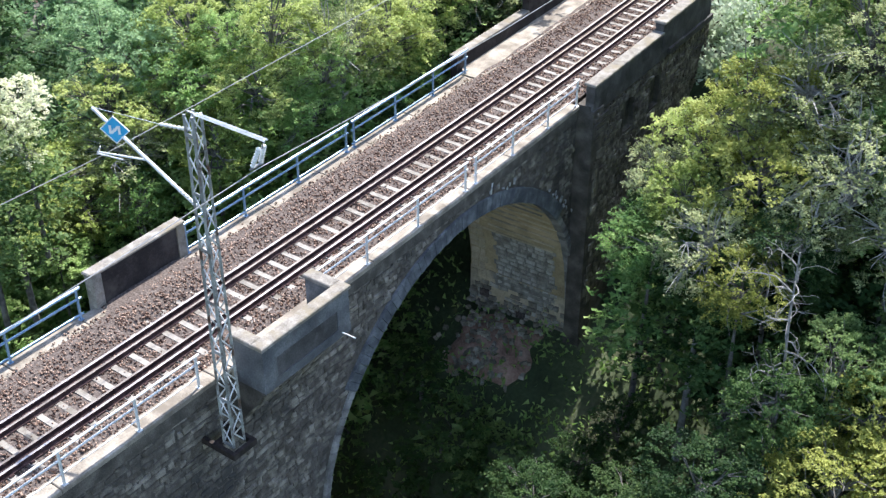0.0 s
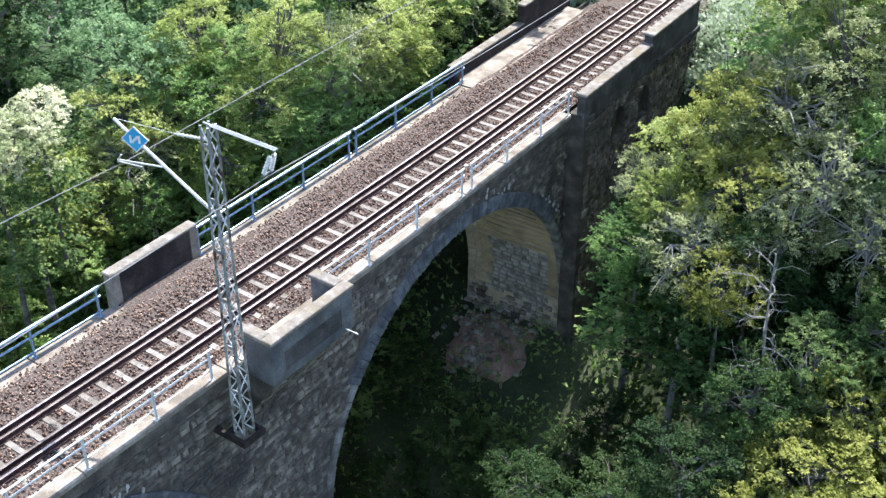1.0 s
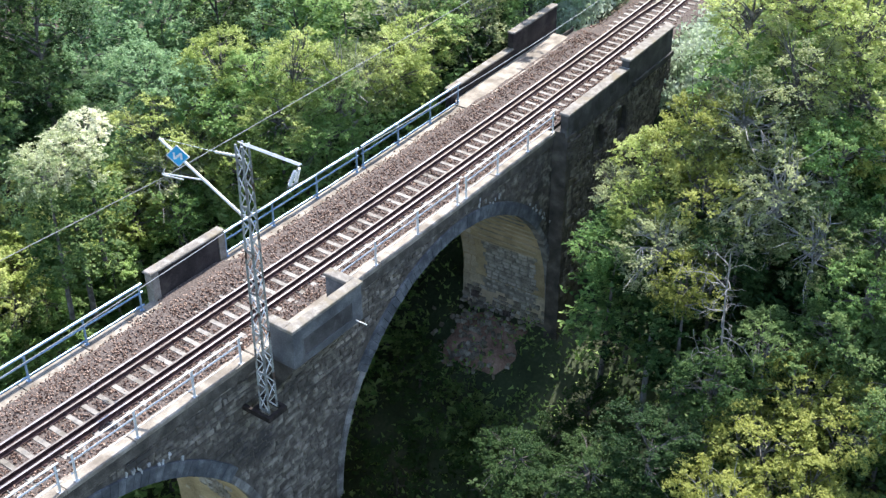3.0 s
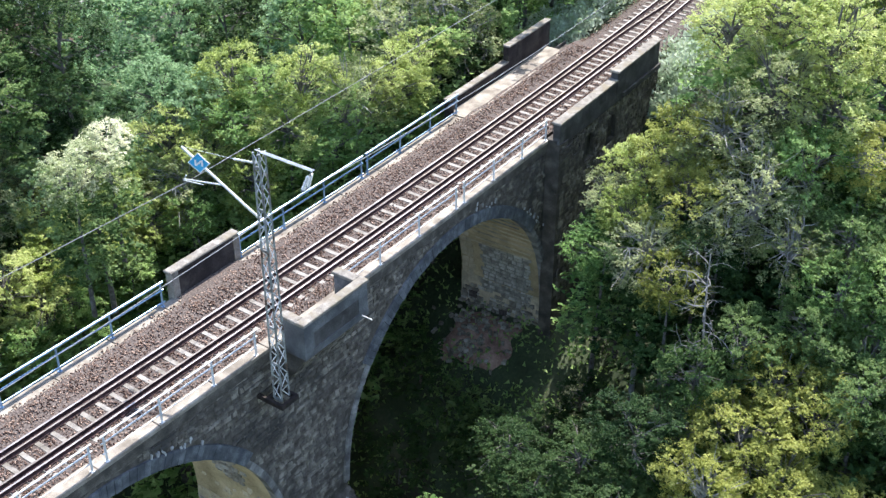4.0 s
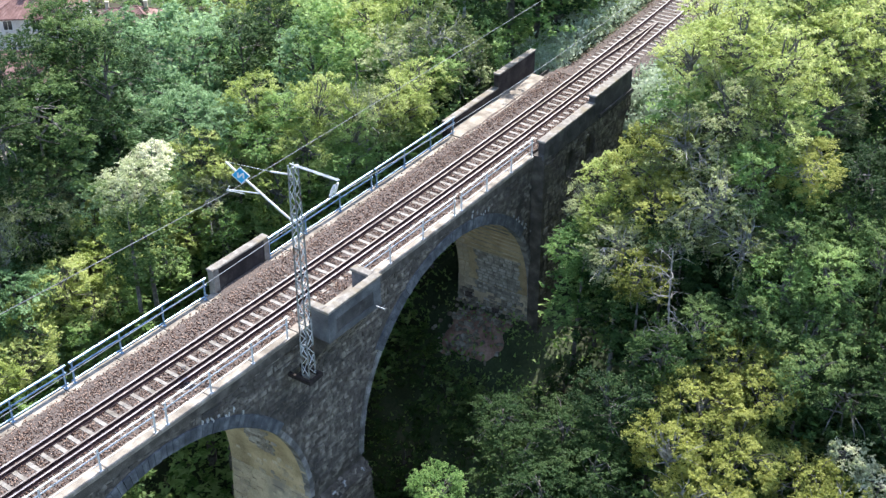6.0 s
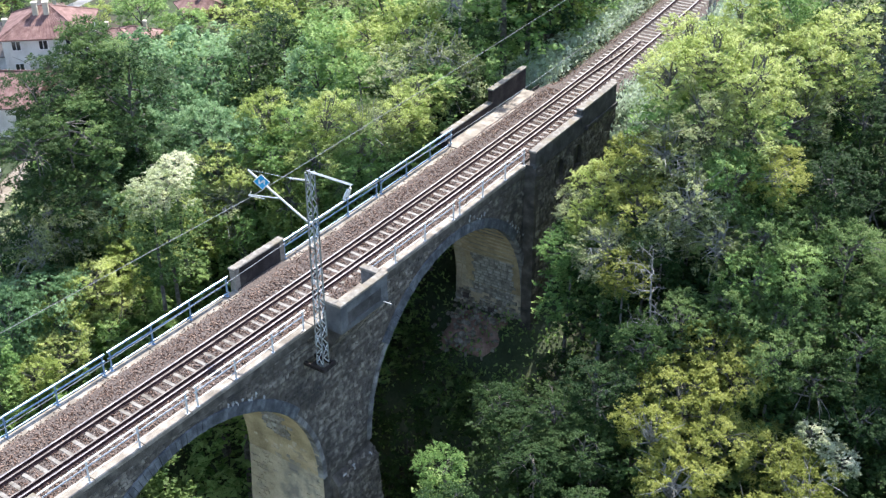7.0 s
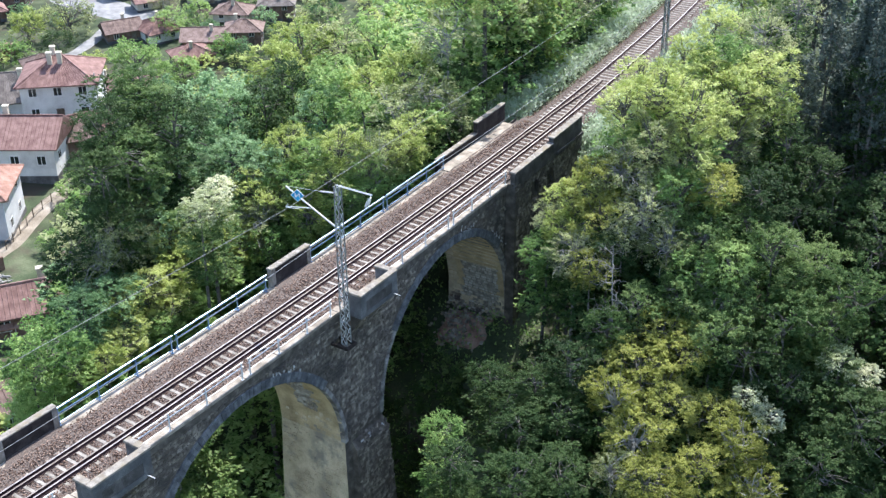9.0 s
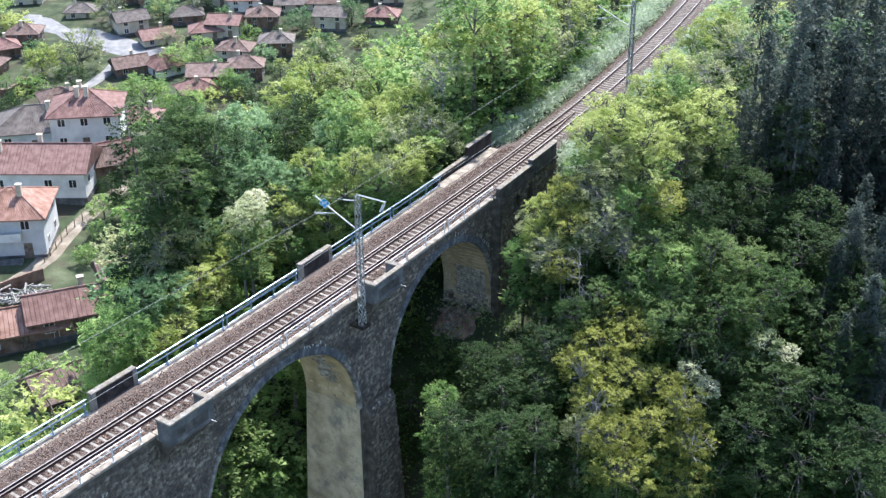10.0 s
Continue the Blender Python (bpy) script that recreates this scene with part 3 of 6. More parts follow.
def stone_block(rng, w, h, depth, rough=1.0):
    """A rough stone in a wall, centred, facing +x."""
    j = lambda k: rng.uniform(-k, k)
    b = [(-w / 2, -h / 2), (w / 2, -h / 2), (w / 2, h / 2), (-w / 2, h / 2)]
    b = [(y + j(0.16 * w * rough), z + j(0.18 * h * rough)) for y, z in b]
    top = [(y * 0.82 + j(0.02), z * 0.78 + j(0.02)) for y, z in b]
    vs = [(-0.04, *p) for p in b] + [(depth * 0.55 + j(0.008), p[0] * 0.97, p[1] * 0.97) for p in b] + [(depth + j(0.012), *p) for p in top]
    fs = [(8, 9, 10, 11)] + [(k + i, k + (i + 1) % 4, k + 4 + (i + 1) % 4, k + 4 + i) for k in (0, 4) for i in range(4)]
    return vs, fs


def build_pier_patches(yc):
    """The pier under its arch: a patch of rubble where the plaster is off, and stones that show through it lower down."""
    rng = random.Random(17)
    z = -21.0
    while z < -3.9:
        h = rng.uniform(0.16, 0.26)
        bare = -7.6 < z < -4.0
        x = -0.85 + rng.uniform(-0.3, 0.3) if bare else -LEFT + 0.1 * rng.random()
        end = 0.45 + rng.uniform(-0.3, 0.3) if bare else HALF - 0.3
        while x < end:
            w = rng.uniform(0.22, 0.46)
            thick = noise.noise(Vector((x * 0.9, z * 0.55, 2.0)))
            if bare or (z < -7.5 and rng.random() < 0.3 + 0.9 * thick):
                up = max(0.0, z + h / 2 - ARCH_Z)
                y = yc + math.sqrt(ARCH_R ** 2 - up ** 2) - 0.032 * max(0.0, ARCH_Z - z)
                vs, fs = stone_block(rng, w - 0.06, h - 0.05, 0.04 if bare else 0.028, 0.7)
                ob = part("stone", Shape().add(vs, fs), BARE_DARK if bare else PLASTER, viaduct)
                ob.matrix_basis = pose(x + w / 2, y - 0.02, z + h / 2, 0, 0, -90) @ pose(0, 0, 0, 0, -math.degrees(math.asin(up / ARCH_R)), 0)
            x += w
        z += h


BARE_DARK = surface("bare_brown_grey_stone", (0.144, 0.126, 0.102), (0.276, 0.246, 0.198), (0.456, 0.42, 0.354), 3, 26, 0.9, 0.6, vary=0.3)
build_core()
build_abutment_face()
build_pier_patches(ARCHES[1])
for pc in PIERS:
    build_pier(pc)
for b in BAYS:
    build_bay(b)
build_wing()
build_walkways()
build_rings()
build_lime()


# ---------------------------------------------------------------- track
track = thing("railway_track", "single railway track with rusty rails on pale concrete sleepers", "railway track")
RAIL_PROFILE = ((-0.07, -0.17), (0.07, -0.17), (0.07, -0.155), (0.012, -0.135), (0.012, -0.045), (0.036, -0.035), (0.036, -0.004), (0.03, 0.0), (-0.03, 0.0), (-0.036, -0.004), (-0.036, -0.035), (-0.012, -0.045), (-0.012, -0.135), (-0.07, -0.155))


def sweep(path_points):
    """The rail profile drawn along points (x, y)."""
    n = len(RAIL_PROFILE)
    sh = Shape()
    vs = []
    for i, (x, y) in enumerate(path_points):
        a, b = path_points[max(0, i - 1)], path_points[min(len(path_points) - 1, i + 1)]
        d = Vector((b[0] - a[0], b[1] - a[1])).normalized()
        vs += [(x + d.y * u, y - d.x * u, w) for u, w in RAIL_PROFILE]
    sh.add(vs, [])
    for i in range(len(path_points) - 1):
        for k in range(n):
            sh.f.append((i * n + k, i * n + (k + 1) % n, (i + 1) * n + (k + 1) % n, (i + 1) * n + k))
            sh.s.append(1 if k in (6, 7, 8) else 0)
    sh.f += [tuple(range(n)), tuple(range(len(vs) - n, len(vs)))]
    sh.s += [0, 0]
    return sh


def offset_line(off, y0, y1):
    ys = [y for y in np.arange(y0, y1, 2.0)] + [y1]
    return [bend(TRACK_OFF + (off(y) if callable(off) else off), y) for y in ys]


for s in (-1, 1):
    part("rail", sweep(offset_line(s * 0.7525, -30, 150)), (RUST, SHINE), track)
    part("guard_rail", sweep(offset_line(lambda y, s=s: s * (0.47 - 0.42 * smoothstep(58, 66.5, y)), -30, 66.5)), (RUST, DULL), track, "dull rusty guard rail")


def sleeper_mesh():
    sh = Shape()
    secs = ((-1.3, 0.085, 0.12, -0.2), (-1.26, 0.095, 0.13, -0.172), (-0.45, 0.092, 0.13, -0.172), (-0.3, 0.085, 0.12, -0.19), (0.3, 0.085, 0.12, -0.19), (0.45, 0.092, 0.13, -0.172), (1.26, 0.095, 0.13, -0.172), (1.3, 0.085, 0.12, -0.2))
    vs = []
    for x, wt, wb, zt in secs:
        vs += [(x, -wb, -0.36), (x, wb, -0.36), (x, wt, zt), (x, -wt, zt)]
    fs = [(4 * k + i, 4 * k + (i + 1) % 4, 4 * k + 4 + (i + 1) % 4, 4 * k + 4 + i) for k in range(len(secs) - 1) for i in range(4)]
    sh.add(vs, fs + [(0, 1, 2, 3), (28, 29, 30, 31)])
    for s in (-1, 1):
        for u in (-0.12, 0.12):
            sh.soft_box(s * 0.7525 + u - 0.035, s * 0.7525 + u + 0.035, -0.06, 0.06, -0.172, -0.12, 0.015, 1)
    return sh.mesh("sleeper", SLEEPER, RUST)


me = sleeper_mesh()
rng = random.Random(7)
for k in range(270):
    y = -29.7 + 0.6 * k
    ob = new("sleeper", me)
    ob.parent = track
    ob.matrix_basis = bend_pose(pose(TRACK_OFF + rng.uniform(-0.015, 0.015), y + rng.uniform(-0.015, 0.015), 0, rng.uniform(-0.6, 0.6), 0, rng.uniform(-0.4, 0.4)))


def build_ballast():
    ys = np.concatenate([np.arange(-30, 57, 0.5), np.arange(57, 151, 0.75)])
    vs, n = [], 13
    for y in ys:
        w = smoothstep(56, 59, y)
        for i in range(n):
            u = -1 + 2 * i / (n - 1)
            left = 1.96 + 0.5 * smoothstep(0.9, 0.2, min(abs(y - b - 1.3) - 1.0 for b in BAYS)) + 0.09 * noise.noise(Vector((y * 0.8, 3.0, 0)))
            x = u * ((left if u < 0 else 1.96) * (1 - w) + (2.41 if u < 0 else 2.0) * w)
            z = -0.21 + 0.03 * noise.noise(Vector((x * 2.3, y * 2.3, 0))) - 0.03 * max(0, abs(x) - 1.3)
            z += (0.085 * smoothstep(-0.8, -1.0, x) + 0.05 * smoothstep(1.22, 1.36, x) * smoothstep(1.9, 1.75, x)) * (1 - w)
            z += 0.07 * smoothstep(-1.75, -2.0, x) * (1 - w)
            z -= w * 0.7 * max(0.0, abs(x) - 1.6)
            vs.append((*bend(x + TRACK_OFF * w, y), z))
    fs = [(j * n + i, j * n + i + 1, (j + 1) * n + i + 1, (j + 1) * n + i) for j in range(len(ys) - 1) for i in range(n - 1)]
    bed = new("ballast_bed", Shape().add(vs, fs).mesh("ballast_bed", BED, smooth=True))
    tagged(bed, "rust-brown crushed stone bed under the track", "ballast", kind="stuff")
    rs = np.random.RandomState(11)
    base = np.array([(1, 0, 0), (-0.5, 0.85, 0.1), (-0.5, -0.85, -0.1), (0.1, 0.1, 0.8), (0, 0, -0.7)])
    tri = np.array([(0, 1, 3), (1, 2, 3), (2, 0, 3), (1, 0, 4), (2, 1, 4), (0, 2, 4)])
    count = 50000
    y = np.where(rs.rand(count) < 0.86, rs.uniform(-6, 58, count), rs.uniform(58, 104, count))
    half = np.where(y > 57.5, 2.35, 1.95)
    x = rs.uniform(-1, 1, count) * half
    x = np.where((y > 57.5) & (x > 1.98), x - 1.5, x)
    spill = (rs.rand(count) < 0.09) & (y < 46)
    by_wall = np.min([np.abs(y - b - 1.3) for b in BAYS], axis=0) < 1.7
    x = np.where(spill, -1.86 - np.minimum(np.abs(rs.normal(0, 1, count)) * np.where(by_wall, 0.3, 0.15), 0.56), x)
    on = (np.abs((y + 29.7 + 0.3) % 0.6 - 0.3) < 0.13) & (np.abs(x - TRACK_OFF) < 1.33) & ((x - TRACK_OFF > -0.98) | (y > 46)) & ((x - TRACK_OFF < 1.08) | (y > 46))
    keep = ~on | (rs.rand(count) < 0.03)
    x, y = x[keep], y[keep]
    count = len(x)
    size = rs.uniform(0.026, 0.058, count)
    z = -0.195 - 0.03 * np.maximum(0, np.abs(x) - 1.3) - np.where(y > 57.5, 0.7 * np.maximum(0, np.abs(x) - 1.6), 0) + rs.uniform(-0.012, 0.028, count)
    hump = 0.085 * np.clip((-0.8 - x) / 0.2, 0, 1) + 0.055 * np.clip((x - 1.2) / 0.14, 0, 1) * np.clip((1.95 - x) / 0.15, 0, 1) + np.where(x < -1.84, 0.012, 0)
    z += np.where(y < 56.5, hump, 0)
    flat = np.array([bend(a, b) for a, b in zip(x, y)])
    rot = rs.uniform(0, 2 * np.pi, (count, 2))
    ca, sa, cb, sb = np.cos(rot[:, 0]), np.sin(rot[:, 0]), np.cos(rot[:, 1]), np.sin(rot[:, 1])
    p = base[None] * size[:, None, None] * rs.uniform(0.7, 1.3, (count, 5, 3))
    px = p[..., 0] * ca[:, None] - p[..., 1] * sa[:, None]
    py = p[..., 0] * sa[:, None] + p[..., 1] * ca[:, None]
    pz = py * sb[:, None] + p[..., 2] * cb[:, None]
    py = py * cb[:, None] - p[..., 2] * sb[:, None]
    vs = np.stack([px + flat[:, :1], py + flat[:, 1:], pz + z[:, None]], -1).reshape(-1, 3)
    fs = (tri[None] + 5 * np.arange(count)[:, None, None]).reshape(-1, 3)
    ob = new("ballast_stones", raw_mesh("ballast_stones", vs, fs, BALLAST))
    tagged(ob, "loose rust-brown and grey ballast stones between the sleepers", "ballast", kind="stuff")


def raw_mesh(name, vs, fs, *materials):
    """A mesh from arrays of vertices and of faces that all have as many corners."""
    me = bpy.data.meshes.new(name)
    k = fs.shape[1]
    me.vertices.add(len(vs))
    me.vertices.foreach_set("co", vs.astype(np.float32).ravel())
    me.loops.add(fs.size)
    me.loops.foreach_set("vertex_index", fs.astype(np.int32).ravel())
    me.polygons.add(len(fs))
    me.polygons.foreach_set("loop_start", np.arange(0, fs.size, k, dtype=np.int32))
    me.update(calc_edges=True)
    for m in materials:
        me.materials.append(m)
    return me


build_ballast()


# ---------------------------------------------------------------- railings
def railing(side, ys, material, label, group, heights, radius):
    """One length of railing: posts at ys, and bars that run through."""
    x = 2.24 if side > 0 else -2.48
    rail = thing("railing", label, "railing", group, at=bend_pose(pose(x, ys[0], -0.15, 0, 0, math.degrees(CURVE * (ys[-1] - ys[0]) / 2))))
    post = Shape()
    post.box(-0.028, 0.028, -0.028, 0.028, -0.05, 0.98)
    post.box(-0.07, 0.07, -0.07, 0.07, -0.012, 0.012)
    me = post.mesh("post", material)
    for y in ys:
        ob = part("post", me, material, rail)
        ob.matrix_basis = pose(0, y - ys[0], 0)
    over = 0.12
    for z, r in zip(heights, radius):
        part("bar", Shape().tube([(0.0, -over, z), (0.0, ys[-1] - ys[0] + over, z)], r, 8), material, rail)


for off in (0.0, -19.0, -38.0):
    end = 46.42 + off
    start = 32.0 + off
    railing(1, [start + 0.0, 34.25 + off, 36.75 + off, 39.3 + off], GALV, "galvanised steel railing with three bars on a concrete edge slab", "right railing", (1.0, 0.74, 0.33), (0.033, 0.029, 0.02))
    railing(1, [39.85 + off, 42.1 + off, 44.4 + off, end], GALV, "galvanised steel railing with three bars on a concrete edge slab", "right railing", (1.0, 0.74, 0.33), (0.033, 0.029, 0.02))
    railing(-1, [31.6 + off, 34.1 + off, 36.6 + off, 39.05 + off], BLUE, "blue-grey painted steel railing with three bars along the walkway", "left railing", (1.0, 0.68, 0.16), (0.05, 0.035, 0.035))
    railing(-1, [39.5 + off, 41.85 + off, 44.15 + off, (46.25 if off == 0 else 46.5) + off], BLUE, "blue-grey painted steel railing with three bars along the walkway", "left railing", (1.0, 0.68, 0.16), (0.05, 0.035, 0.035))


# ---------------------------------------------------------------- overhead line
def bar(name, a, b, r, mat, parent, label="", sides=6):
    return part(name, Shape().tube([a, b], r, sides), mat, parent, label)


def lattice(parent, height, wide, narrow):
    """Four angle legs and zigzag bracing."""
    for sx in (-1, 1):
        for sy in (-1, 1):
            bar("leg", (sx * wide[0] / 2, sy * wide[1] / 2, 0), (sx * narrow[0] / 2, sy * narrow[1] / 2, height), 0.046, MASTM, parent, sides=4)
    n = int(height / 0.5)

    def corner(sx, sy, k):
        t = k / n
        return (sx * (wide[0] + (narrow[0] - wide[0]) * t) / 2, sy * (wide[1] + (narrow[1] - wide[1]) * t) / 2, height * t)

    for k in range(n):
        for (a, b) in (((-1, -1), (1, -1)), ((1, -1), (1, 1)), ((1, 1), (-1, 1)), ((-1, 1), (-1, -1))):
            p, q = (a, b) if k % 2 else (b, a)
            bar("brace", corner(*p, k), corner(*q, k + 1), 0.02, GALV, parent, sides=4)
        if k % 3 == 0:
            t = k / n
            w, d = (wide[0] + (narrow[0] - wide[0]) * t) / 2, (wide[1] + (narrow[1] - wide[1]) * t) / 2
            part("batten", Shape().box(-w, w, -d - 0.012, -d + 0.012, height * t - 0.05, height * t + 0.05), MASTM, parent)


def insulator(parent, a, b, r=0.06):
    a, b = Vector(a), Vector(b)
    n = 7
    pts, rs = [], []
    for k in range(n * 2 + 1):
        pts.append(a + (b - a) * (k / (2 * n)))
        rs.append(r if k % 2 else r * 0.55)
    part("insulator", Shape().tube(pts, rs, 10), PORCELAIN, parent, "ribbed grey-white insulator")


def mast(at, height, label, sign=False, feeder=True):
    m = thing("catenary_mast", label, "mast", "catenary masts", at=at)
    lattice(m, height, (0.36, 0.38), (0.25, 0.27))
    part("cap_plate", Shape().box(-0.16, 0.16, -0.03, 0.03, height, height + 0.03), MASTM, m)
    z0 = height - 9.7
    # cantilever over the track: sloping tube, stay, steady arm
    bar("cantilever_tube", (-0.2, 0, z0 + 7.2), (-3.5, 0, z0 + 8.78), 0.045, GALV, m, sides=8)
    insulator(m, (-0.15, 0, z0 + 9.25), (-1.15, 0, z0 + 9.08), 0.05)
    bar("stay", (-1.15, 0, z0 + 9.08), (-3.5, 0, z0 + 8.8), 0.007, GALV, m)
    bar("steady_arm", (-1.75, 0, z0 + 7.94), (-3.6, 0, z0 + 7.55), 0.025, GALV, m)
    bar("registration_arm", (-2.7, 0.03, z0 + 7.62), (-3.62, 0.03, z0 + 7.48), 0.018, GALV, m)
    bar("drop_bracket", (-3.62, 0, z0 + 7.48), (-3.45, 0, z0 + 7.75), 0.018, GALV, m)
    insulator(m, (-0.2, 0, z0 + 7.22), (-0.85, 0, z0 + 7.52), 0.05)
    if feeder:
        bar("feeder_arm", (0.1, -0.04, z0 + 9.72), (2.2, -0.04, z0 + 9.74), 0.03, GALV, m, sides=4)
        bar("feeder_arm", (0.1, 0.04, z0 + 9.72), (2.2, 0.04, z0 + 9.74), 0.03, GALV, m, sides=4)
        bar("hanger", (2.15, 0, z0 + 9.74), (2.05, 0, z0 + 9.5), 0.02, MASTM, m)
        insulator(m, (2.05, -0.08, z0 + 9.55), (1.84, -0.13, z0 + 9.03), 0.06)
        insulator(m, (2.05, 0.08, z0 + 9.55), (1.84, 0.13, z0 + 9.03), 0.06)
        bar("clamp", (1.84, -0.2, z0 + 9.0), (1.84, 0.2, z0 + 9.0), 0.03, MASTM, m)
    if sign:
        plate = Shape().box(-0.25, 0.25, -0.012, 0.012, -0.25, 0.25, m=pose(-2.66, -0.09, z0 + 8.5, 0, 0, 26) @ pose(0, 0, 0, 0, 45, 0))
        sg = part("sign_plate", plate, SIGN_BLUE, m, "sky-blue diamond sign with a white border and white marks")
        rim = Shape()
        mm = pose(-2.66, -0.09, z0 + 8.5, 0, 0, 26) @ pose(0, -0.015, 0, 0, 45, 0)
        for a in (-0.262, 0.24):
            rim.box(a, a + 0.022, -0.012, 0.012, -0.262, 0.262, m=mm)
            rim.box(-0.238, 0.238, -0.012, 0.012, a, a + 0.022, m=mm)
        part("border", rim, WHITE, sg)
        mk = pose(-2.66, -0.09, z0 + 8.5, 0, 0, 26) @ pose(0, -0.022, 0)
        for s in (-1, 1):
            part("mark", Shape().box(s * 0.11 - 0.03, s * 0.11 + 0.03, -0.008, 0.008, -0.11, 0.11, m=mk), WHITE, sg)
            part("mark", Shape().box(-0.028, 0.028, -0.008, 0.008, -0.07, 0.07, m=mk @ pose(s * 0.035, -0.002, s * 0.03, 0, 35, 0)), WHITE, sg)
    return m


near_mast = mast(bend_pose(pose(3.02, 27.65, -1.75)), 9.6, "grey lattice catenary mast on a wall bracket with blue sign", sign=True)
part("foot_frame", Shape().box(-0.9, 0.4, -0.42, -0.3, -0.2, -0.02).box(-0.9, 0.4, 0.3, 0.42, -0.2, -0.02).box(0.28, 0.4, -0.298, 0.298, -0.2, -0.02).box(-0.42, -0.3, -0.298, 0.298, -0.2, -0.02), FRAME, near_mast, "dark rusty steel bracket frame")
far_mast = mast(bend_pose(pose(2.35, 74.6, -0.5)), 9.0, "grey lattice steel catenary mast beside the curving track", feeder=False)
part("footing", Shape().soft_box(-0.5, 0.5, -0.5, 0.5, -0.8, 0.02, 0.05), GREY_CONC, far_mast)
last_mast = mast(bend_pose(pose(2.5, 119.0, -0.5)), 9.0, "grey lattice steel catenary mast beside the curving track", feeder=False)
part("footing", Shape().soft_box(-0.5, 0.5, -0.5, 0.5, -0.8, 0.02, 0.05), GREY_CONC, last_mast)


def sag_line(a, b, dip, n=14):
    a, b = Vector(a), Vector(b)
    return [a + (b - a) * (k / n) - Vector((0, 0, dip * 4 * (k / n) * (1 - k / n))) for k in range(n + 1)]


def wire(name, spans, r, label):
    pts = []
    for a, b, dip in spans:
        pts += sag_line(a, b, dip)[(1 if pts else 0):]
    tagged(new(name, Shape().tube(pts, r, 5).mesh(name, WIRE)), label, "wire")


def line_at(x, y, z):
    return (*bend(x, y), z)


CONTACT = [line_at(-0.3, -22.0, 5.9), line_at(-0.5, 27.65, 5.6), line_at(-0.2, 74.6, 5.8), line_at(-0.2, 119.0, 5.8), line_at(0.0, 160.0, 5.8)]
FEEDER = [line_at(4.9, -22.0, 7.15), line_at(4.9, 27.65, 7.1), line_at(4.3, 74.6, 7.6), line_at(4.3, 119.0, 7.6)]
wire("contact_wire", [(a, b, 0.1) for a, b in zip(CONTACT, CONTACT[1:])], 0.012, "thin overhead contact wire along the track")
wire("feeder_wire", [(a, b, 1.1) for a, b in zip(FEEDER, FEEDER[1:])], 0.012, "pale feeder wire hung on the mast arm")
# ---------------------------------------------------------------- trees
def leaf_cloud(rs, centres, spread, per, size, up=0.5, flat=0.8):
    """Small leaves, a face each, in clumps round the centres."""
    n = len(centres) * per
    c = np.repeat(centres, per, axis=0)
    p = c + rs.normal(0, 1, (n, 3)) * np.array([spread, spread, spread * flat])
    d = rs.normal(0, 1, (n, 3))
    d[:, 2] = np.abs(d[:, 2]) * up + 0.25
    return leaf_faces(rs, p, d, size)


def leaf_faces(rs, p, d, size):
    n = len(p)
    d = d / np.linalg.norm(d, axis=1)[:, None]
    a = np.cross(d, rs.normal(0, 1, (n, 3)))
    a /= np.linalg.norm(a, axis=1)[:, None] + 1e-9
    b = np.cross(d, a)
    s = (size * rs.uniform(0.6, 1.4, n))[:, None]
    vs = np.stack([p - a * s - b * s * 0.62, p - a * s * 0.7 + b * s * 0.66, p + a * s * 1.1], 1).reshape(-1, 3)
    return vs, np.arange(3 * n).reshape(-1, 3)


def sprays(rs, centres, outward, reach, per, size):
    """Leafy twigs: each a flat spray of leaves that points outward and hangs a little."""
    n = len(centres) * per
    c, o = np.repeat(centres, per, axis=0), np.repeat(outward, per, axis=0)
    tip = o * np.array([1, 1, 0.45]) + np.repeat(rs.normal(0, 0.35, centres.shape), per, axis=0)
    side = np.cross(tip, np.array([0, 0, 1.0]))
    side /= np.linalg.norm(side, axis=1)[:, None] + 1e-6
    along = rs.uniform(-1, 1, n)[:, None]
    width = 0.62 * (1.0 - 0.45 * along)
    p = c + tip * along * reach + side * rs.normal(0, 0.55, n)[:, None] * width * reach
    p[:, 2] += rs.normal(0, 0.16, n) * reach - 0.22 * reach * along[:, 0] ** 2
    d = rs.normal(0, 0.5, (n, 3)) + o * 0.12
    d[:, 2] = np.abs(d[:, 2]) + 0.55
    return leaf_faces(rs, p, d, size)


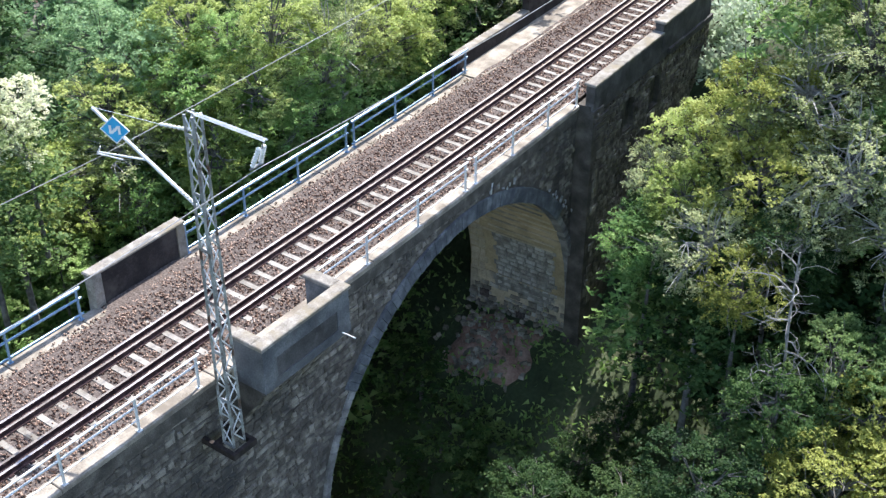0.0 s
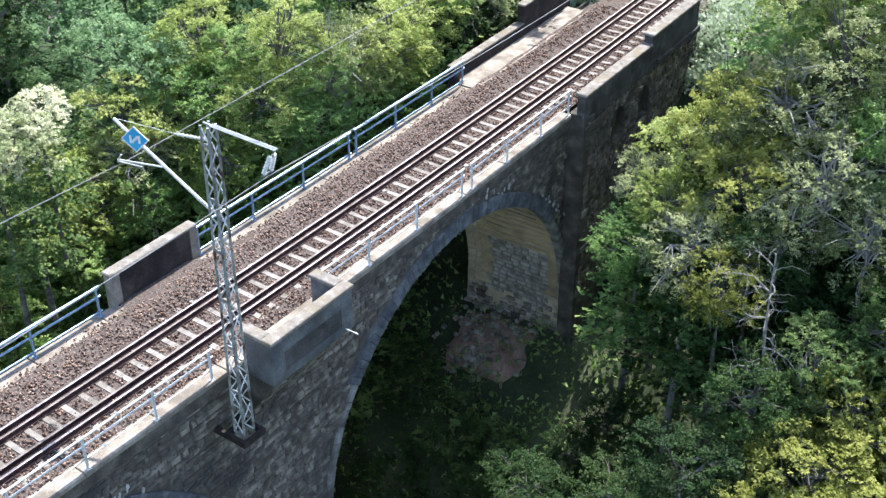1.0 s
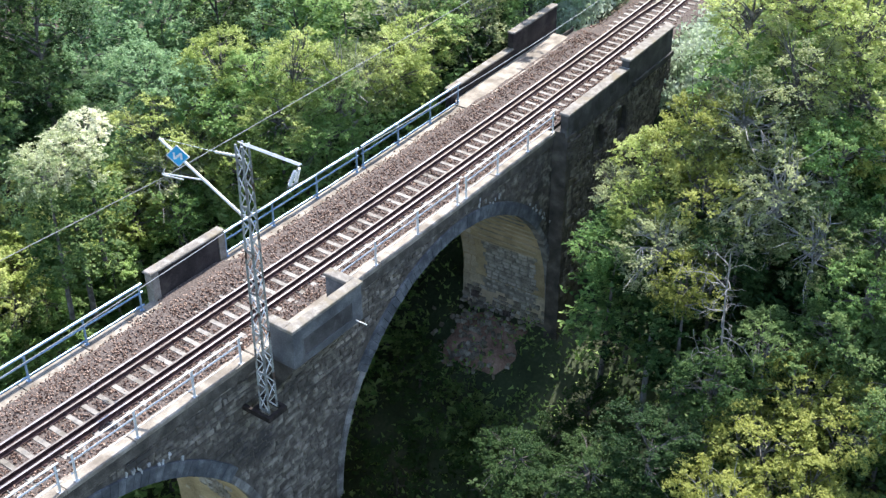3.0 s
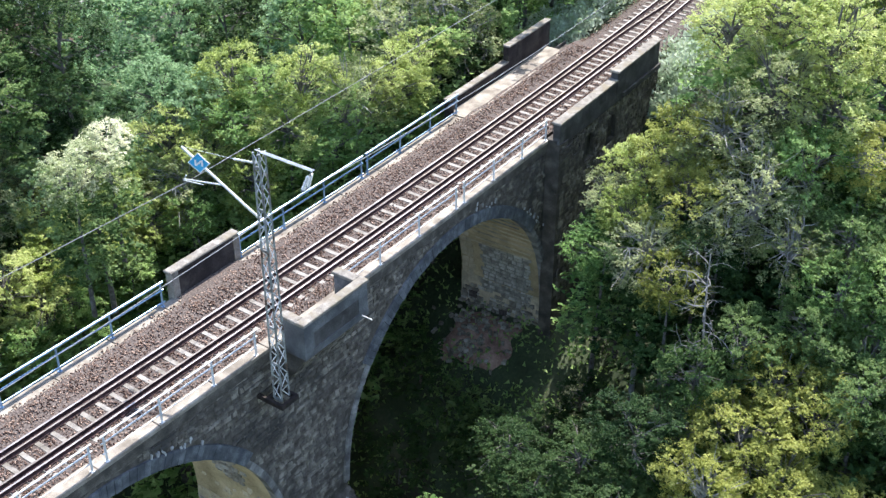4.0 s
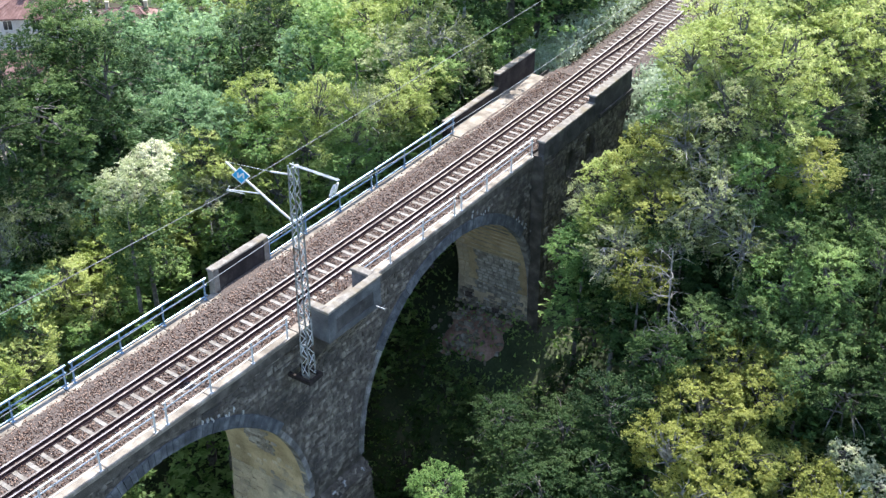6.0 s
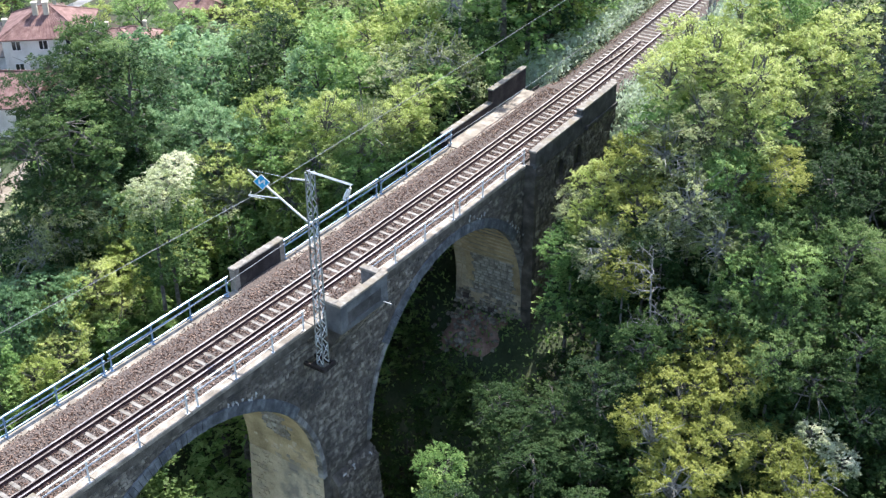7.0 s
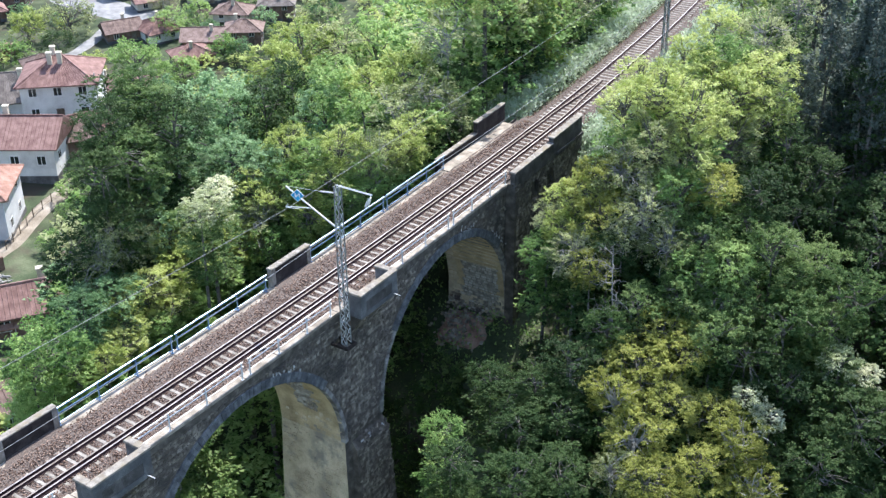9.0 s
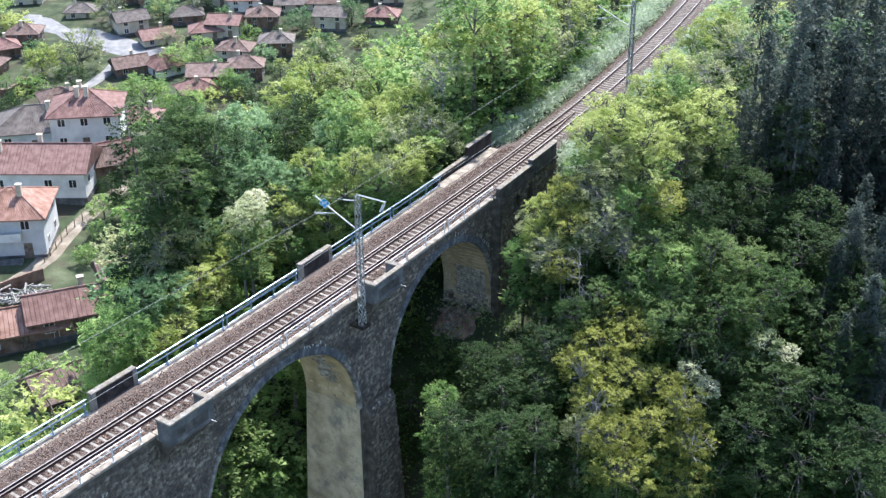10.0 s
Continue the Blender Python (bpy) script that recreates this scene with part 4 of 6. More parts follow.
def crown_centres(rs, kind, count):
    """Twig places and their outward ways in a crown about 1 in radius: a lumpy dome with gaps."""
    if kind == "conifer":
        t = rs.rand(count) ** 0.75
        ang = rs.uniform(0, 2 * np.pi, count)
        tier = np.abs(np.sin(t * 19 + 0.6 * np.sin(3 * ang))) * 0.4 + 0.6
        rad = (0.08 + 0.82 * t) * tier * np.sqrt(rs.uniform(0.3, 1, count))
        cs = np.stack([rad * np.cos(ang), rad * np.sin(ang), 1.3 - 2.9 * t - 0.2 * rad], 1)
        out = np.stack([np.cos(ang), np.sin(ang), np.full(count, -0.35)], 1)
        return cs, out
    n = 30 if kind in ("grey", "oak", "yellow") else 36
    k = np.arange(n) + 0.5
    high = 1 - 1.65 * k / n
    ang = k * 2.39996 + rs.normal(0, 0.3, n)
    flat = np.sqrt(np.maximum(0.0, 1 - high ** 2))
    way = np.stack([flat * np.cos(ang), flat * np.sin(ang), high], 1) + rs.normal(0, 0.1, (n, 3))
    middle = way * rs.uniform(0.5, 0.82, n)[:, None]
    wide = rs.uniform(0.2, 0.38, n)
    pick = rs.choice(n, count, p=wide ** 1.6 / (wide ** 1.6).sum())
    d = rs.normal(0, 0.75, (count, 3)) + way[pick] * 0.75 + np.array([0, 0, 0.3])
    d /= np.linalg.norm(d, axis=1)[:, None]
    shell = 1.0 - 0.6 * rs.rand(count) ** 2.0
    cs = middle[pick] + d * (wide[pick] * shell)[:, None] * np.array([1.1, 1.1, 0.75])
    cs[:, 2] = np.where(cs[:, 2] < 0, cs[:, 2] * 1.5, cs[:, 2])
    return cs, d


def limbs(rs, centres, deep, many, thin):
    """A tapered trunk, and apart from it the forking limbs that reach into the crown."""
    sh, br = Shape(), Shape()
    lean = rs.normal(0, 0.12, 2)
    trunk = [(lean[0] * t, lean[1] * t, -deep + (deep - 0.05) * t) for t in np.linspace(0, 1, 5)]
    sh.tube(trunk, [0.1, 0.085, 0.07, 0.045, 0.01], 7)
    for i in range(many):
        c = Vector(centres[rs.randint(len(centres))]) * 1.02
        a = Vector((lean[0], lean[1], rs.uniform(-0.75, 0.1)))
        m = a.lerp(c, 0.5) + Vector(rs.normal(0, 0.1, 3)) + Vector((0, 0, 0.08))
        br.tube([a, m, c], [0.035 * thin + 0.012, 0.02 * thin + 0.006, 0.005], 4)
        for j in range(2):
            e = c + Vector(rs.normal(0, 0.22, 3))
            br.tube([m, m.lerp(e, 0.6) + Vector(rs.normal(0, 0.05, 3)), e], [0.014 * thin + 0.004, 0.009, 0.003], 3)
    return sh, br


KINDS = {
    # twigs, leaves a twig, reach, leaf size, limbs, thickness of limbs, depth of trunk
    "yellow": (340, 27, 0.12, 0.026, 20, 0.55, 2.4),
    "green": (340, 27, 0.125, 0.027, 12, 0.55, 2.4),
    "dark": (340, 27, 0.12, 0.027, 10, 0.6, 2.4),
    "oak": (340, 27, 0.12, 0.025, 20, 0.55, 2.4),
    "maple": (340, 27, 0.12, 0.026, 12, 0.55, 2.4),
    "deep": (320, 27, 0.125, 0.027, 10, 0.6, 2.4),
    "grey": (300, 26, 0.12, 0.022, 36, 0.42, 2.4),
    "white": (340, 27, 0.11, 0.026, 12, 0.55, 2.2),
    "conifer": (330, 24, 0.14, 0.03, 6, 0.5, 2.6),
}
# Lower crowns mostly take darker leaves, painting in the shade under the canopy.
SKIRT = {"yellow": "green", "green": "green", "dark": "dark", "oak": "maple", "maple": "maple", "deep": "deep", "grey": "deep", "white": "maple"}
WORDS = {
    "yellow": ("yellow-green spring tree with airy sunlit foliage", "tree"),
    "green": ("fresh green broadleaf tree with a dense crown", "tree"),
    "dark": ("blue-green broadleaf tree with a full rounded crown", "tree"),
    "oak": ("young tree with yellow leaves dulled to olive-gold for shade", "tree"),
    "maple": ("tree with green leaves dulled for shade in a dense crown", "tree"),
    "deep": ("tree with leaves coloured deep green for shade", "tree"),
    "grey": ("olive-grey tree with sparse young leaves and bare limbs", "tree"),
    "white": ("tree covered in white blossom among green leaves", "tree"),
    "conifer": ("dark conifer on the shaded hillside", "conifer"),
}
PATTERNS = {}
for kind, (twigs, per, reach, size, many, thin, deep) in KINDS.items():
    for far in (0, 1, 2):
        for v in range(4 if far else 3):
            rs = np.random.RandomState(100 + 10 * v + far + len(kind) * 7)
            cs, out = crown_centres(rs, kind, twigs)
            step, less, grow = ((1, 1.0, 1.0), (1, 0.41, 1.5), (3, 0.36, 2.35))[far]
            vs, fs = sprays(rs, cs[::step], out[::step], reach * (1.0 if far < 2 else 1.2), max(5, int(per * less)), size * grow)
            crown = raw_mesh("crown", vs, fs, LEAVES[kind])
            bark = PALE_BARK if kind == "grey" and v != 1 or kind == "oak" and v == 0 else BARK
            stem, boughs = limbs(rs, cs * 0.93, deep, (many, many // 2, 1)[far], thin)
            wood = (stem.mesh("trunk", bark), boughs.mesh("branching", bark))
            PATTERNS[kind, far, v] = (crown, wood)
tree_rng = random.Random(21)
PLACED = []


BARE_TREES = ((13.0, 40.2, -0.9, 2.4),)
WOODS = {}


DEAD_BARK = surface("dead_grey_bark", (0.108, 0.1026, 0.095), (0.216, 0.2074, 0.1944), (0.3672, 0.3564, 0.3348), 4, 30, 0.9, 0.5)


def wander(rs, start, way, length, n, sag):
    """A crooked branch line that keeps its way, bends and sags a little."""
    pts, d = [start.copy()], way.normalized()
    for k in range(n):
        d = (d + Vector(rs.normal(0, 0.33, 3)) + Vector((0, 0, -sag))).normalized()
        pts.append(pts[-1] + d * (length / n))
    return pts


def bare_tree(x, y, z, r):
    """A half-dead tree: crooked grey limbs with hardly a leaf."""
    rs = np.random.RandomState(int(x * 31 + y))
    down = max(1.5, z - ground_z(x, y) + 0.3)
    t = thing("bare_tree", "half-dead tree with pale grey bare forking limbs", "tree", at=pose(x, y, z - down))
    stem = [Vector((0.12 * math.sin(k * 1.3), 0.1 * math.cos(k * 1.7), (down + 0.9 * r) * k / 9)) for k in range(10)]
    part("trunk", Shape().tube(stem, [0.13 - 0.012 * k for k in range(10)], 7), DEAD_BARK, t)
    for k in range(24):
        a = stem[5].lerp(stem[9], rs.uniform(0.0, 0.95))
        ang = k * 2.4 + rs.uniform(-0.4, 0.4)
        way = Vector((math.cos(ang), math.sin(ang), rs.uniform(-0.15, 0.95)))
        line = wander(rs, a, way, r * rs.uniform(0.5, 1.05), 7, 0.05)
        lb = Shape().tube(line, [0.027, 0.023, 0.019, 0.016, 0.013, 0.01, 0.008, 0.004], 5)
        for j in range(8):
            p = line[rs.randint(1, 7)]
            twig = wander(rs, p, Vector(rs.normal(0, 1, 3)) + way * 0.8, r * rs.uniform(0.15, 0.4), 4, 0.12)
            lb.tube(twig, [0.009, 0.008, 0.007, 0.005, 0.003], 4)
        part("limb", lb, DEAD_BARK, t)


def tree(x, y, z, r, kind, far=0, single=True):
    """A tree whose crown is centred at (x, y, z) and about r in radius; the trunk goes down into the ground."""
    crown, wood = PATTERNS[kind, far, tree_rng.randrange(4 if far else 3)]
    down = max(1.2, z - ground_z(x, y) + 0.3)
    spin, k = tree_rng.uniform(0, 360), tree_rng.uniform(0.85, 1.2)
    deep = KINDS[kind][6]
    grow = Matrix.Diagonal((r * 1.12, r * 1.12, r * k * (1.45 if kind == "conifer" else 1.0), 1))
    root = Matrix.Diagonal((r, r, min(2.6 * r, max(r * 0.75, down / deep)), 1))
    PLACED.append((x, y, r))
    if not single:
        for name, me, m in (("leaves", crown, grow), ("wood", wood[0], root), ("wood", wood[1], grow)):
            WOODS.setdefault((name, kind), []).append((me, pose(x, y, z, 0, 0, spin) @ m))
        return
    t = thing("tree" if kind != "conifer" else "conifer_tree", WORDS[kind][0], WORDS[kind][1], at=pose(x, y, z - down, 0, 0, spin))
    part("crown", crown, None, t).matrix_basis = Matrix.Translation((0, 0, down)) @ grow
    for k in (1, 2):
        if kind != "conifer" and down > (1.6 * k + 0.6) * r:
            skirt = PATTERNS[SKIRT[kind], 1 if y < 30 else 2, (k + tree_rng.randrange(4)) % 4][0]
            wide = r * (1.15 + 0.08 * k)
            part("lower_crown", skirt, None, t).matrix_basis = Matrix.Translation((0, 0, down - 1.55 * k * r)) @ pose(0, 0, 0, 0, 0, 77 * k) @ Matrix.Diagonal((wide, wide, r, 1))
    part("trunk", wood[0], None, t).matrix_basis = Matrix.Translation((0, 0, down)) @ root
    part("branching", wood[1], None, t).matrix_basis = Matrix.Translation((0, 0, down)) @ grow


def join_woods():
    """The trees past the single ones, joined by kind into stands of wood."""
    for (name, kind), rows in WOODS.items():
        vs, fs, n = [], [], 0
        for me, m in rows:
            co = np.empty(len(me.vertices) * 3, np.float32)
            me.vertices.foreach_get("co", co)
            a = np.array(m)
            vs.append(co.reshape(-1, 3) @ a[:3, :3].T + a[:3, 3])
            ls = np.empty(len(me.loops), np.int32)
            me.loops.foreach_get("vertex_index", ls)
            if name == "leaves":
                fs.append(ls.reshape(-1, 3) + n)
            else:
                me.calc_loop_triangles()
                tri = np.empty(len(me.loop_triangles) * 3, np.int32)
                me.loop_triangles.foreach_get("vertices", tri)
                fs.append(tri.reshape(-1, 3) + n)
            n += len(me.vertices)
        if name == "leaves":
            ob = new("woodland", raw_mesh("woodland", np.concatenate(vs), np.concatenate(fs), LEAVES[kind]))
            tagged(ob, "stand of %s trees seen in the distance" % {"yellow": "yellow-green", "deep": "deep green", "oak": "olive-gold oak", "maple": "mid-green maple", "grey": "olive-grey", "white": "blossoming", "dark": "blue-green"}.get(kind, kind), "woodland", kind="stuff")
        else:
            ob = new("woodland_trunks", raw_mesh("woodland_trunks", np.concatenate(vs), np.concatenate(fs), BARK))
            tagged(ob, "grey trunks and limbs of the distant woodland trees", "woodland", kind="stuff")


def FAR(x, y):
    d = math.hypot(x - 22, y - 8)
    return 0 if d < 50 else 1 if d < 82 else 2


for x, y, z, r in ((-27.5, 50.1, -2.1, 3.2), (-24.9, 43.8, -2.1, 2.7), (-25.1, 49.4, -2.2, 2.1), (-17.3, 35.8, 1, 1.5), (-17.7, 34.6, 1.5, 2.1), (-16.5, 32, 0.6, 1.6), (-14.3, 30.8, -1.2, 1.6), (-14, 38, 1.1, 1.7), (-12.7, 25, -2.7, 2), (-12.4, 22.6, -2.5, 1.6), (-33.5, 50.2, -2.9, 2.1), (-16.8, 51.5, -0.6, 2), (-13, 38.8, 1.1, 1.5), (-12, 38.8, 0.2, 1.8)):
    tree(x, y, z, r, "dark", FAR(x, y))
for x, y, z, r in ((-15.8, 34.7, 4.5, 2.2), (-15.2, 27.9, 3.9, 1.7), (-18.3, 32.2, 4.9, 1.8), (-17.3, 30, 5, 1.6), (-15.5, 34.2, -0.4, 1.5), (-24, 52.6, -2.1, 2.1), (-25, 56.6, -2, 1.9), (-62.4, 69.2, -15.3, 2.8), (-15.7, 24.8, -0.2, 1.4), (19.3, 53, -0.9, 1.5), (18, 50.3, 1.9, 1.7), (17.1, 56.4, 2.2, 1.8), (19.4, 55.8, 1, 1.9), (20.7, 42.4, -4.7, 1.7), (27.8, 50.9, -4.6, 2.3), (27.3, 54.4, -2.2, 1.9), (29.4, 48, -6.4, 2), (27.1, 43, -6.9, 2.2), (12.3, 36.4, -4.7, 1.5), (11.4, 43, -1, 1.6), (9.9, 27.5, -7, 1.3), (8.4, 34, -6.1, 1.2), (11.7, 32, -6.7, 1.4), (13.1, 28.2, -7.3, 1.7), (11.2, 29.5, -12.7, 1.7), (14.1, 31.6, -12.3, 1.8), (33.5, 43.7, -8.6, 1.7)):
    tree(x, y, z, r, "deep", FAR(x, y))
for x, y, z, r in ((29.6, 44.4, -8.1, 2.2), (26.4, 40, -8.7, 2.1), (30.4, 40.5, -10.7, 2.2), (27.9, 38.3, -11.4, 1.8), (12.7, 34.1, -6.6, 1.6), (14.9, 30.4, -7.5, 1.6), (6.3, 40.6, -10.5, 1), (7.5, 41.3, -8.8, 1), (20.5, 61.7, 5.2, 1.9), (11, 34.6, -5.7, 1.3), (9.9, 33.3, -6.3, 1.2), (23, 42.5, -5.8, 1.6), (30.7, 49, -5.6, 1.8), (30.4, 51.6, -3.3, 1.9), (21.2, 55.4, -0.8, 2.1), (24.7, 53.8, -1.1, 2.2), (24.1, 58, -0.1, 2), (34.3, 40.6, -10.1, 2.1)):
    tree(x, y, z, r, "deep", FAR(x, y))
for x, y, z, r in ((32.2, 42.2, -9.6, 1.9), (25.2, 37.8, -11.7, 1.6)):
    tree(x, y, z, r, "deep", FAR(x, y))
for x, y, z, r in ((-8.8, 30.1, 2.6, 1.25), (-8.4, 28.8, 2.5, 1.1), (-9.2, 31.3, 2.9, 1), (25.4, 44.7, -4.7, 1.01), (27, 45.3, -5.5, 0.79), (21.7, 40.5, -6.2, 0.86), (23, 40.5, -7.1, 0.9)):
    tree(x, y, z, r, "white", FAR(x, y))
for x, y, z, r in ((-13.6, 31.5, -2, 1.6), (-11.9, 34.1, -2.1, 1.8), (-11.3, 40.3, 1.6, 1.7), (-5.5, 45.3, 0.7, 1.6), (-7.3, 39.6, 0.7, 1.5), (-13.7, 52.8, 1.5, 2), (-30.2, 64.8, -2.3, 3), (-29.4, 60.1, -2.2, 2.4), (-8.9, 57.6, 7.5, 2.2), (-7.5, 66.2, 2, 2.7), (-6.9, 64, 6.5, 2.4), (-11.9, 25, -3.7, 1.6), (-11.9, 27.1, -2.8, 1.7), (-12, 30.5, -3, 1.9), (-11.2, 28, -4.1, 1.4), (-11.9, 32.1, -2.9, 1.7), (-10.8, 34.3, -3, 1.5), (-10.7, 23.7, -4.6, 1.3), (-8.7, 78.9, 5.7, 2.8), (7.7, 43.6, -0.5, 1.2), (7.3, 45.6, 0.5, 1.6), (13.6, 49, 4.1, 2), (-7.4, 65.3, 8.2, 2.9), (-9.7, 52.3, 3.4, 2.2)):
    tree(x, y, z, r, "yellow", FAR(x, y))
for x, y, z, r in ((-9.9, 21.7, -4.2, 1.1), (-7.1, 41.1, 2.4, 1.5), (-11.8, 37, -0.4, 1.6), (-7.8, 37.8, -1.1, 1.4), (-10.2, 37.8, -0.8, 1.3), (-12.7, 33.6, -2, 1.4), (9, 49.3, 5.8, 1.7), (10.4, 51.3, 6.3, 2.1), (13.3, 50.2, 6, 1.9), (13.6, 55.7, 5.1, 2.2), (15.3, 56.9, 4, 1.8), (7.9, 53.6, 5.7, 1.6), (10, 56.6, 7.4, 1.4), (10.3, 60.3, 8.4, 1.4), (10.2, 65.6, 8.9, 1.5), (10.1, 70.8, 8.8, 1.7), (14.8, 58.3, 6.5, 1.9), (9.2, 55, 6.3, 1.2), (11.7, 56.5, 6.1, 1.6), (-5.8, 47.2, 1.6, 1.6), (-5.3, 44.8, 1.8, 1.4), (-5.4, 43.1, 1.6, 1.3)):
    tree(x, y, z, r, "yellow", FAR(x, y))
for x, y, z, r in ((-15.5, 52.2, 0.5, 2.2), (-6.2, 53.8, 1, 1.9), (-25.9, 69.9, -2.9, 2.9), (-28.3, 78.9, -3.1, 3.9), (-7.5, 73.1, 0, 2.2), (-8, 79.3, -0.5, 2.1), (-7.5, 59.4, 9.7, 2.7), (-9.4, 90.7, 0.4, 2.3), (-10.5, 26.7, -4.7, 1.2), (-10.4, 32.5, -3.8, 1.2), (-9.4, 35.4, -2.8, 1.2), (-10.4, 29.4, -4.3, 1), (-23.1, 60.3, -2.1, 2.1), (-5.3, 47.7, -2, 1.3), (-5.4, 40.4, -0.1, 1.3), (-9.2, 40.4, 1.6, 1.2), (-11, 48.8, 0.9, 1.9), (7.2, 42.3, -1.7, 1.3), (13.8, 47.1, 2, 1.9), (-9.6, 39.1, 0.3, 1.8)):
    tree(x, y, z, r, "green", FAR(x, y))
for x, y, z, r in ((-7, 68.7, 6.9, 2.1), (-8.6, 86.5, -0.7, 1.7), (-11.6, 19.1, -2.9, 2.1), (-11.2, 17.7, -3.3, 1.4), (-11, 19.9, -4.3, 1.4), (18.2, 45, -0.5, 1.4), (7.7, 30, -7.3, 1.1), (8.7, 29.1, -13, 1.4), (11.9, 58.1, 6.9, 1.5), (10.4, 73, 8.8, 1.9), (16.4, 43.7, -1, 1.3), (-5.8, 48.9, 1.9, 1.5), (-5.6, 41.4, 1.4, 1.2)):
    tree(x, y, z, r, "green", FAR(x, y))
for x, y, z, r in ((-11, 36.4, -1.9, 1.7), (-8.2, 49, 2.2, 1.9), (-6.1, 50.7, 0.8, 2.1), (-27.5, 66.6, -2.2, 2.5), (-58.1, 101.9, -15.8, 3.5), (-7.9, 72.3, 3.8, 2.7), (-8.9, 79.5, 3.3, 3), (-14.7, 28.1, -0.5, 1.8), (-15.8, 30.4, -0.2, 1.3), (-14.8, 26.2, -1, 1.8), (-6.6, 50.3, 3.1, 1.8), (-6, 53.5, -1.3, 1.4), (11.5, 48.5, 4.2, 2.1), (14.4, 53.4, 3.1, 1.9), (10.6, 46.7, 2.7, 2.1), (12.4, 45.4, 1.3, 2), (14.4, 44.4, -0, 1.7), (6.5, 44.3, -0.3, 1.1), (9.1, 42.6, -1.1, 1.5), (-5.8, 42.5, 1.2, 2), (-7.1, 61.7, 5.6, 2.4), (-7.9, 54.7, 5.8, 2.3)):
    tree(x, y, z, r, "grey", FAR(x, y))
for x, y, z, r in ((17.2, 32.9, -8.2, 1.4), (16.7, 33.3, -12.3, 1.5), (12.7, 62.4, 7.3, 1.9), (12.6, 69.2, 7.9, 1.9), (11.8, 43.9, -0.2, 1.5), (-5.8, 51.2, 2.1, 1.3)):
    tree(x, y, z, r, "grey", FAR(x, y))
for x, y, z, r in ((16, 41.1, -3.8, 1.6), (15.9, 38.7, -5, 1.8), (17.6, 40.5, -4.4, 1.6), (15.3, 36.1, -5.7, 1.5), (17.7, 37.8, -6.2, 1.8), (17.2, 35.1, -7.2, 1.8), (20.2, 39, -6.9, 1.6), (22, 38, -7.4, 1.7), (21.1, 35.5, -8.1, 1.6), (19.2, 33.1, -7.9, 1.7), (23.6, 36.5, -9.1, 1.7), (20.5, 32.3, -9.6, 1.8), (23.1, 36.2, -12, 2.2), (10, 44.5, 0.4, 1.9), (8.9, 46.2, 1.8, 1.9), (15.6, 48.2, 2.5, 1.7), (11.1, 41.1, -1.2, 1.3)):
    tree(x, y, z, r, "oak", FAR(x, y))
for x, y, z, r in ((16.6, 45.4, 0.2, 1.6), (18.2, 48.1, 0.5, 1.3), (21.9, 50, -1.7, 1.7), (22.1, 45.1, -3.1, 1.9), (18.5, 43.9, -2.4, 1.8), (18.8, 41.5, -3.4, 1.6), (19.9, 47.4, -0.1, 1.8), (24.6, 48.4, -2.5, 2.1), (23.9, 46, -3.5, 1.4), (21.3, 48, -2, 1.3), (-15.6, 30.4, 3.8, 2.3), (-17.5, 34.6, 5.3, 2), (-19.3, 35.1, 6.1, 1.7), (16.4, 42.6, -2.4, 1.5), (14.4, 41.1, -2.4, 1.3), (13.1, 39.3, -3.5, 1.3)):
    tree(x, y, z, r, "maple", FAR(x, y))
# The foremost of these conifers are added to shade the slope below.
for x, y, z, r in ((17.6, 62.5, 7.2, 2.3), (19, 66.3, 9.6, 2.6), (21.3, 73.6, 5, 2.9), (25.8, 69.2, -0.2, 2.6), (22.4, 67.8, 3, 2.4), (23.7, 61.5, 1.4, 2.1), (19.7, 85.3, 6.1, 3.1), (15.1, 82.3, 8.2, 3.1), (12.2, 76.7, 8.6, 2.5), (24.6, 73.3, 3.2, 2.4), (21.1, 60.8, 7.4, 2), (18.7, 60.8, 3.5, 1.7), (27.5, 58.4, -0, 2), (16.7, 60.6, 4.7, 1.6), (27.9, 55.1, -1.6, 2.3), (30.2, 54.5, -2.8, 2.5), (27.7, 52.4, -3.5, 1.9), (31.0, 50.0, -4.4, 2.4), (29.9, 48.1, -6.3, 2.0), (32.8, 49.1, -7.8, 2.4)):
    tree(x, y, z, r, "conifer", FAR(x, y))
# trees among the village houses
for x, y, z, r in ((-135.8, 141.0, -48.0, 4.5), (-209.1, 160.7, -46.4, 5.9), (-129.3, 158.6, -49.9, 2.9), (-128.1, 145.8, -49.7, 3.1), (-150.1, 173.2, -49.6, 2.6), (-146.8, 120.4, -51.0, 1.9), (-66.5, 66.4, -26.1, 1.8), (-63.4, 68.4, -26.4, 1.6), (-62.6, 62.1, -26.7, 1.4), (-59.4, 56.8, -26.7, 1.3), (-76.1, 86.5, -26.4, 1.6), (-74.1, 79.8, -26.3, 1.5), (-44.9, 31.7, -26.2, 1.7), (-45.0, 36.5, -26.4, 1.6), (-41.6, 28.4, -26.5, 1.6), (-37.8, 28.1, -26.5, 1.6), (-40.9, 34.9, -26.8, 1.3), (-148.8, 163.6, -49.4, 3.2)):
    tree(x, y, z, r, "green", 1)
for x, y, z, r in ((-172.5, 145.7, -48.7, 4.0), (-145.8, 139.2, -50.0, 2.8), (-199.6, 161.4, -48.9, 3.7), (-35.6, 25.1, -26.3, 1.5), (-37.3, 32.6, -27.4, 0.7), (-167.6, 122.6, -50.4, 2.4), (-147.5, 134.8, -50.6, 2.2)):
    tree(x, y, z, r, "yellow", 1)
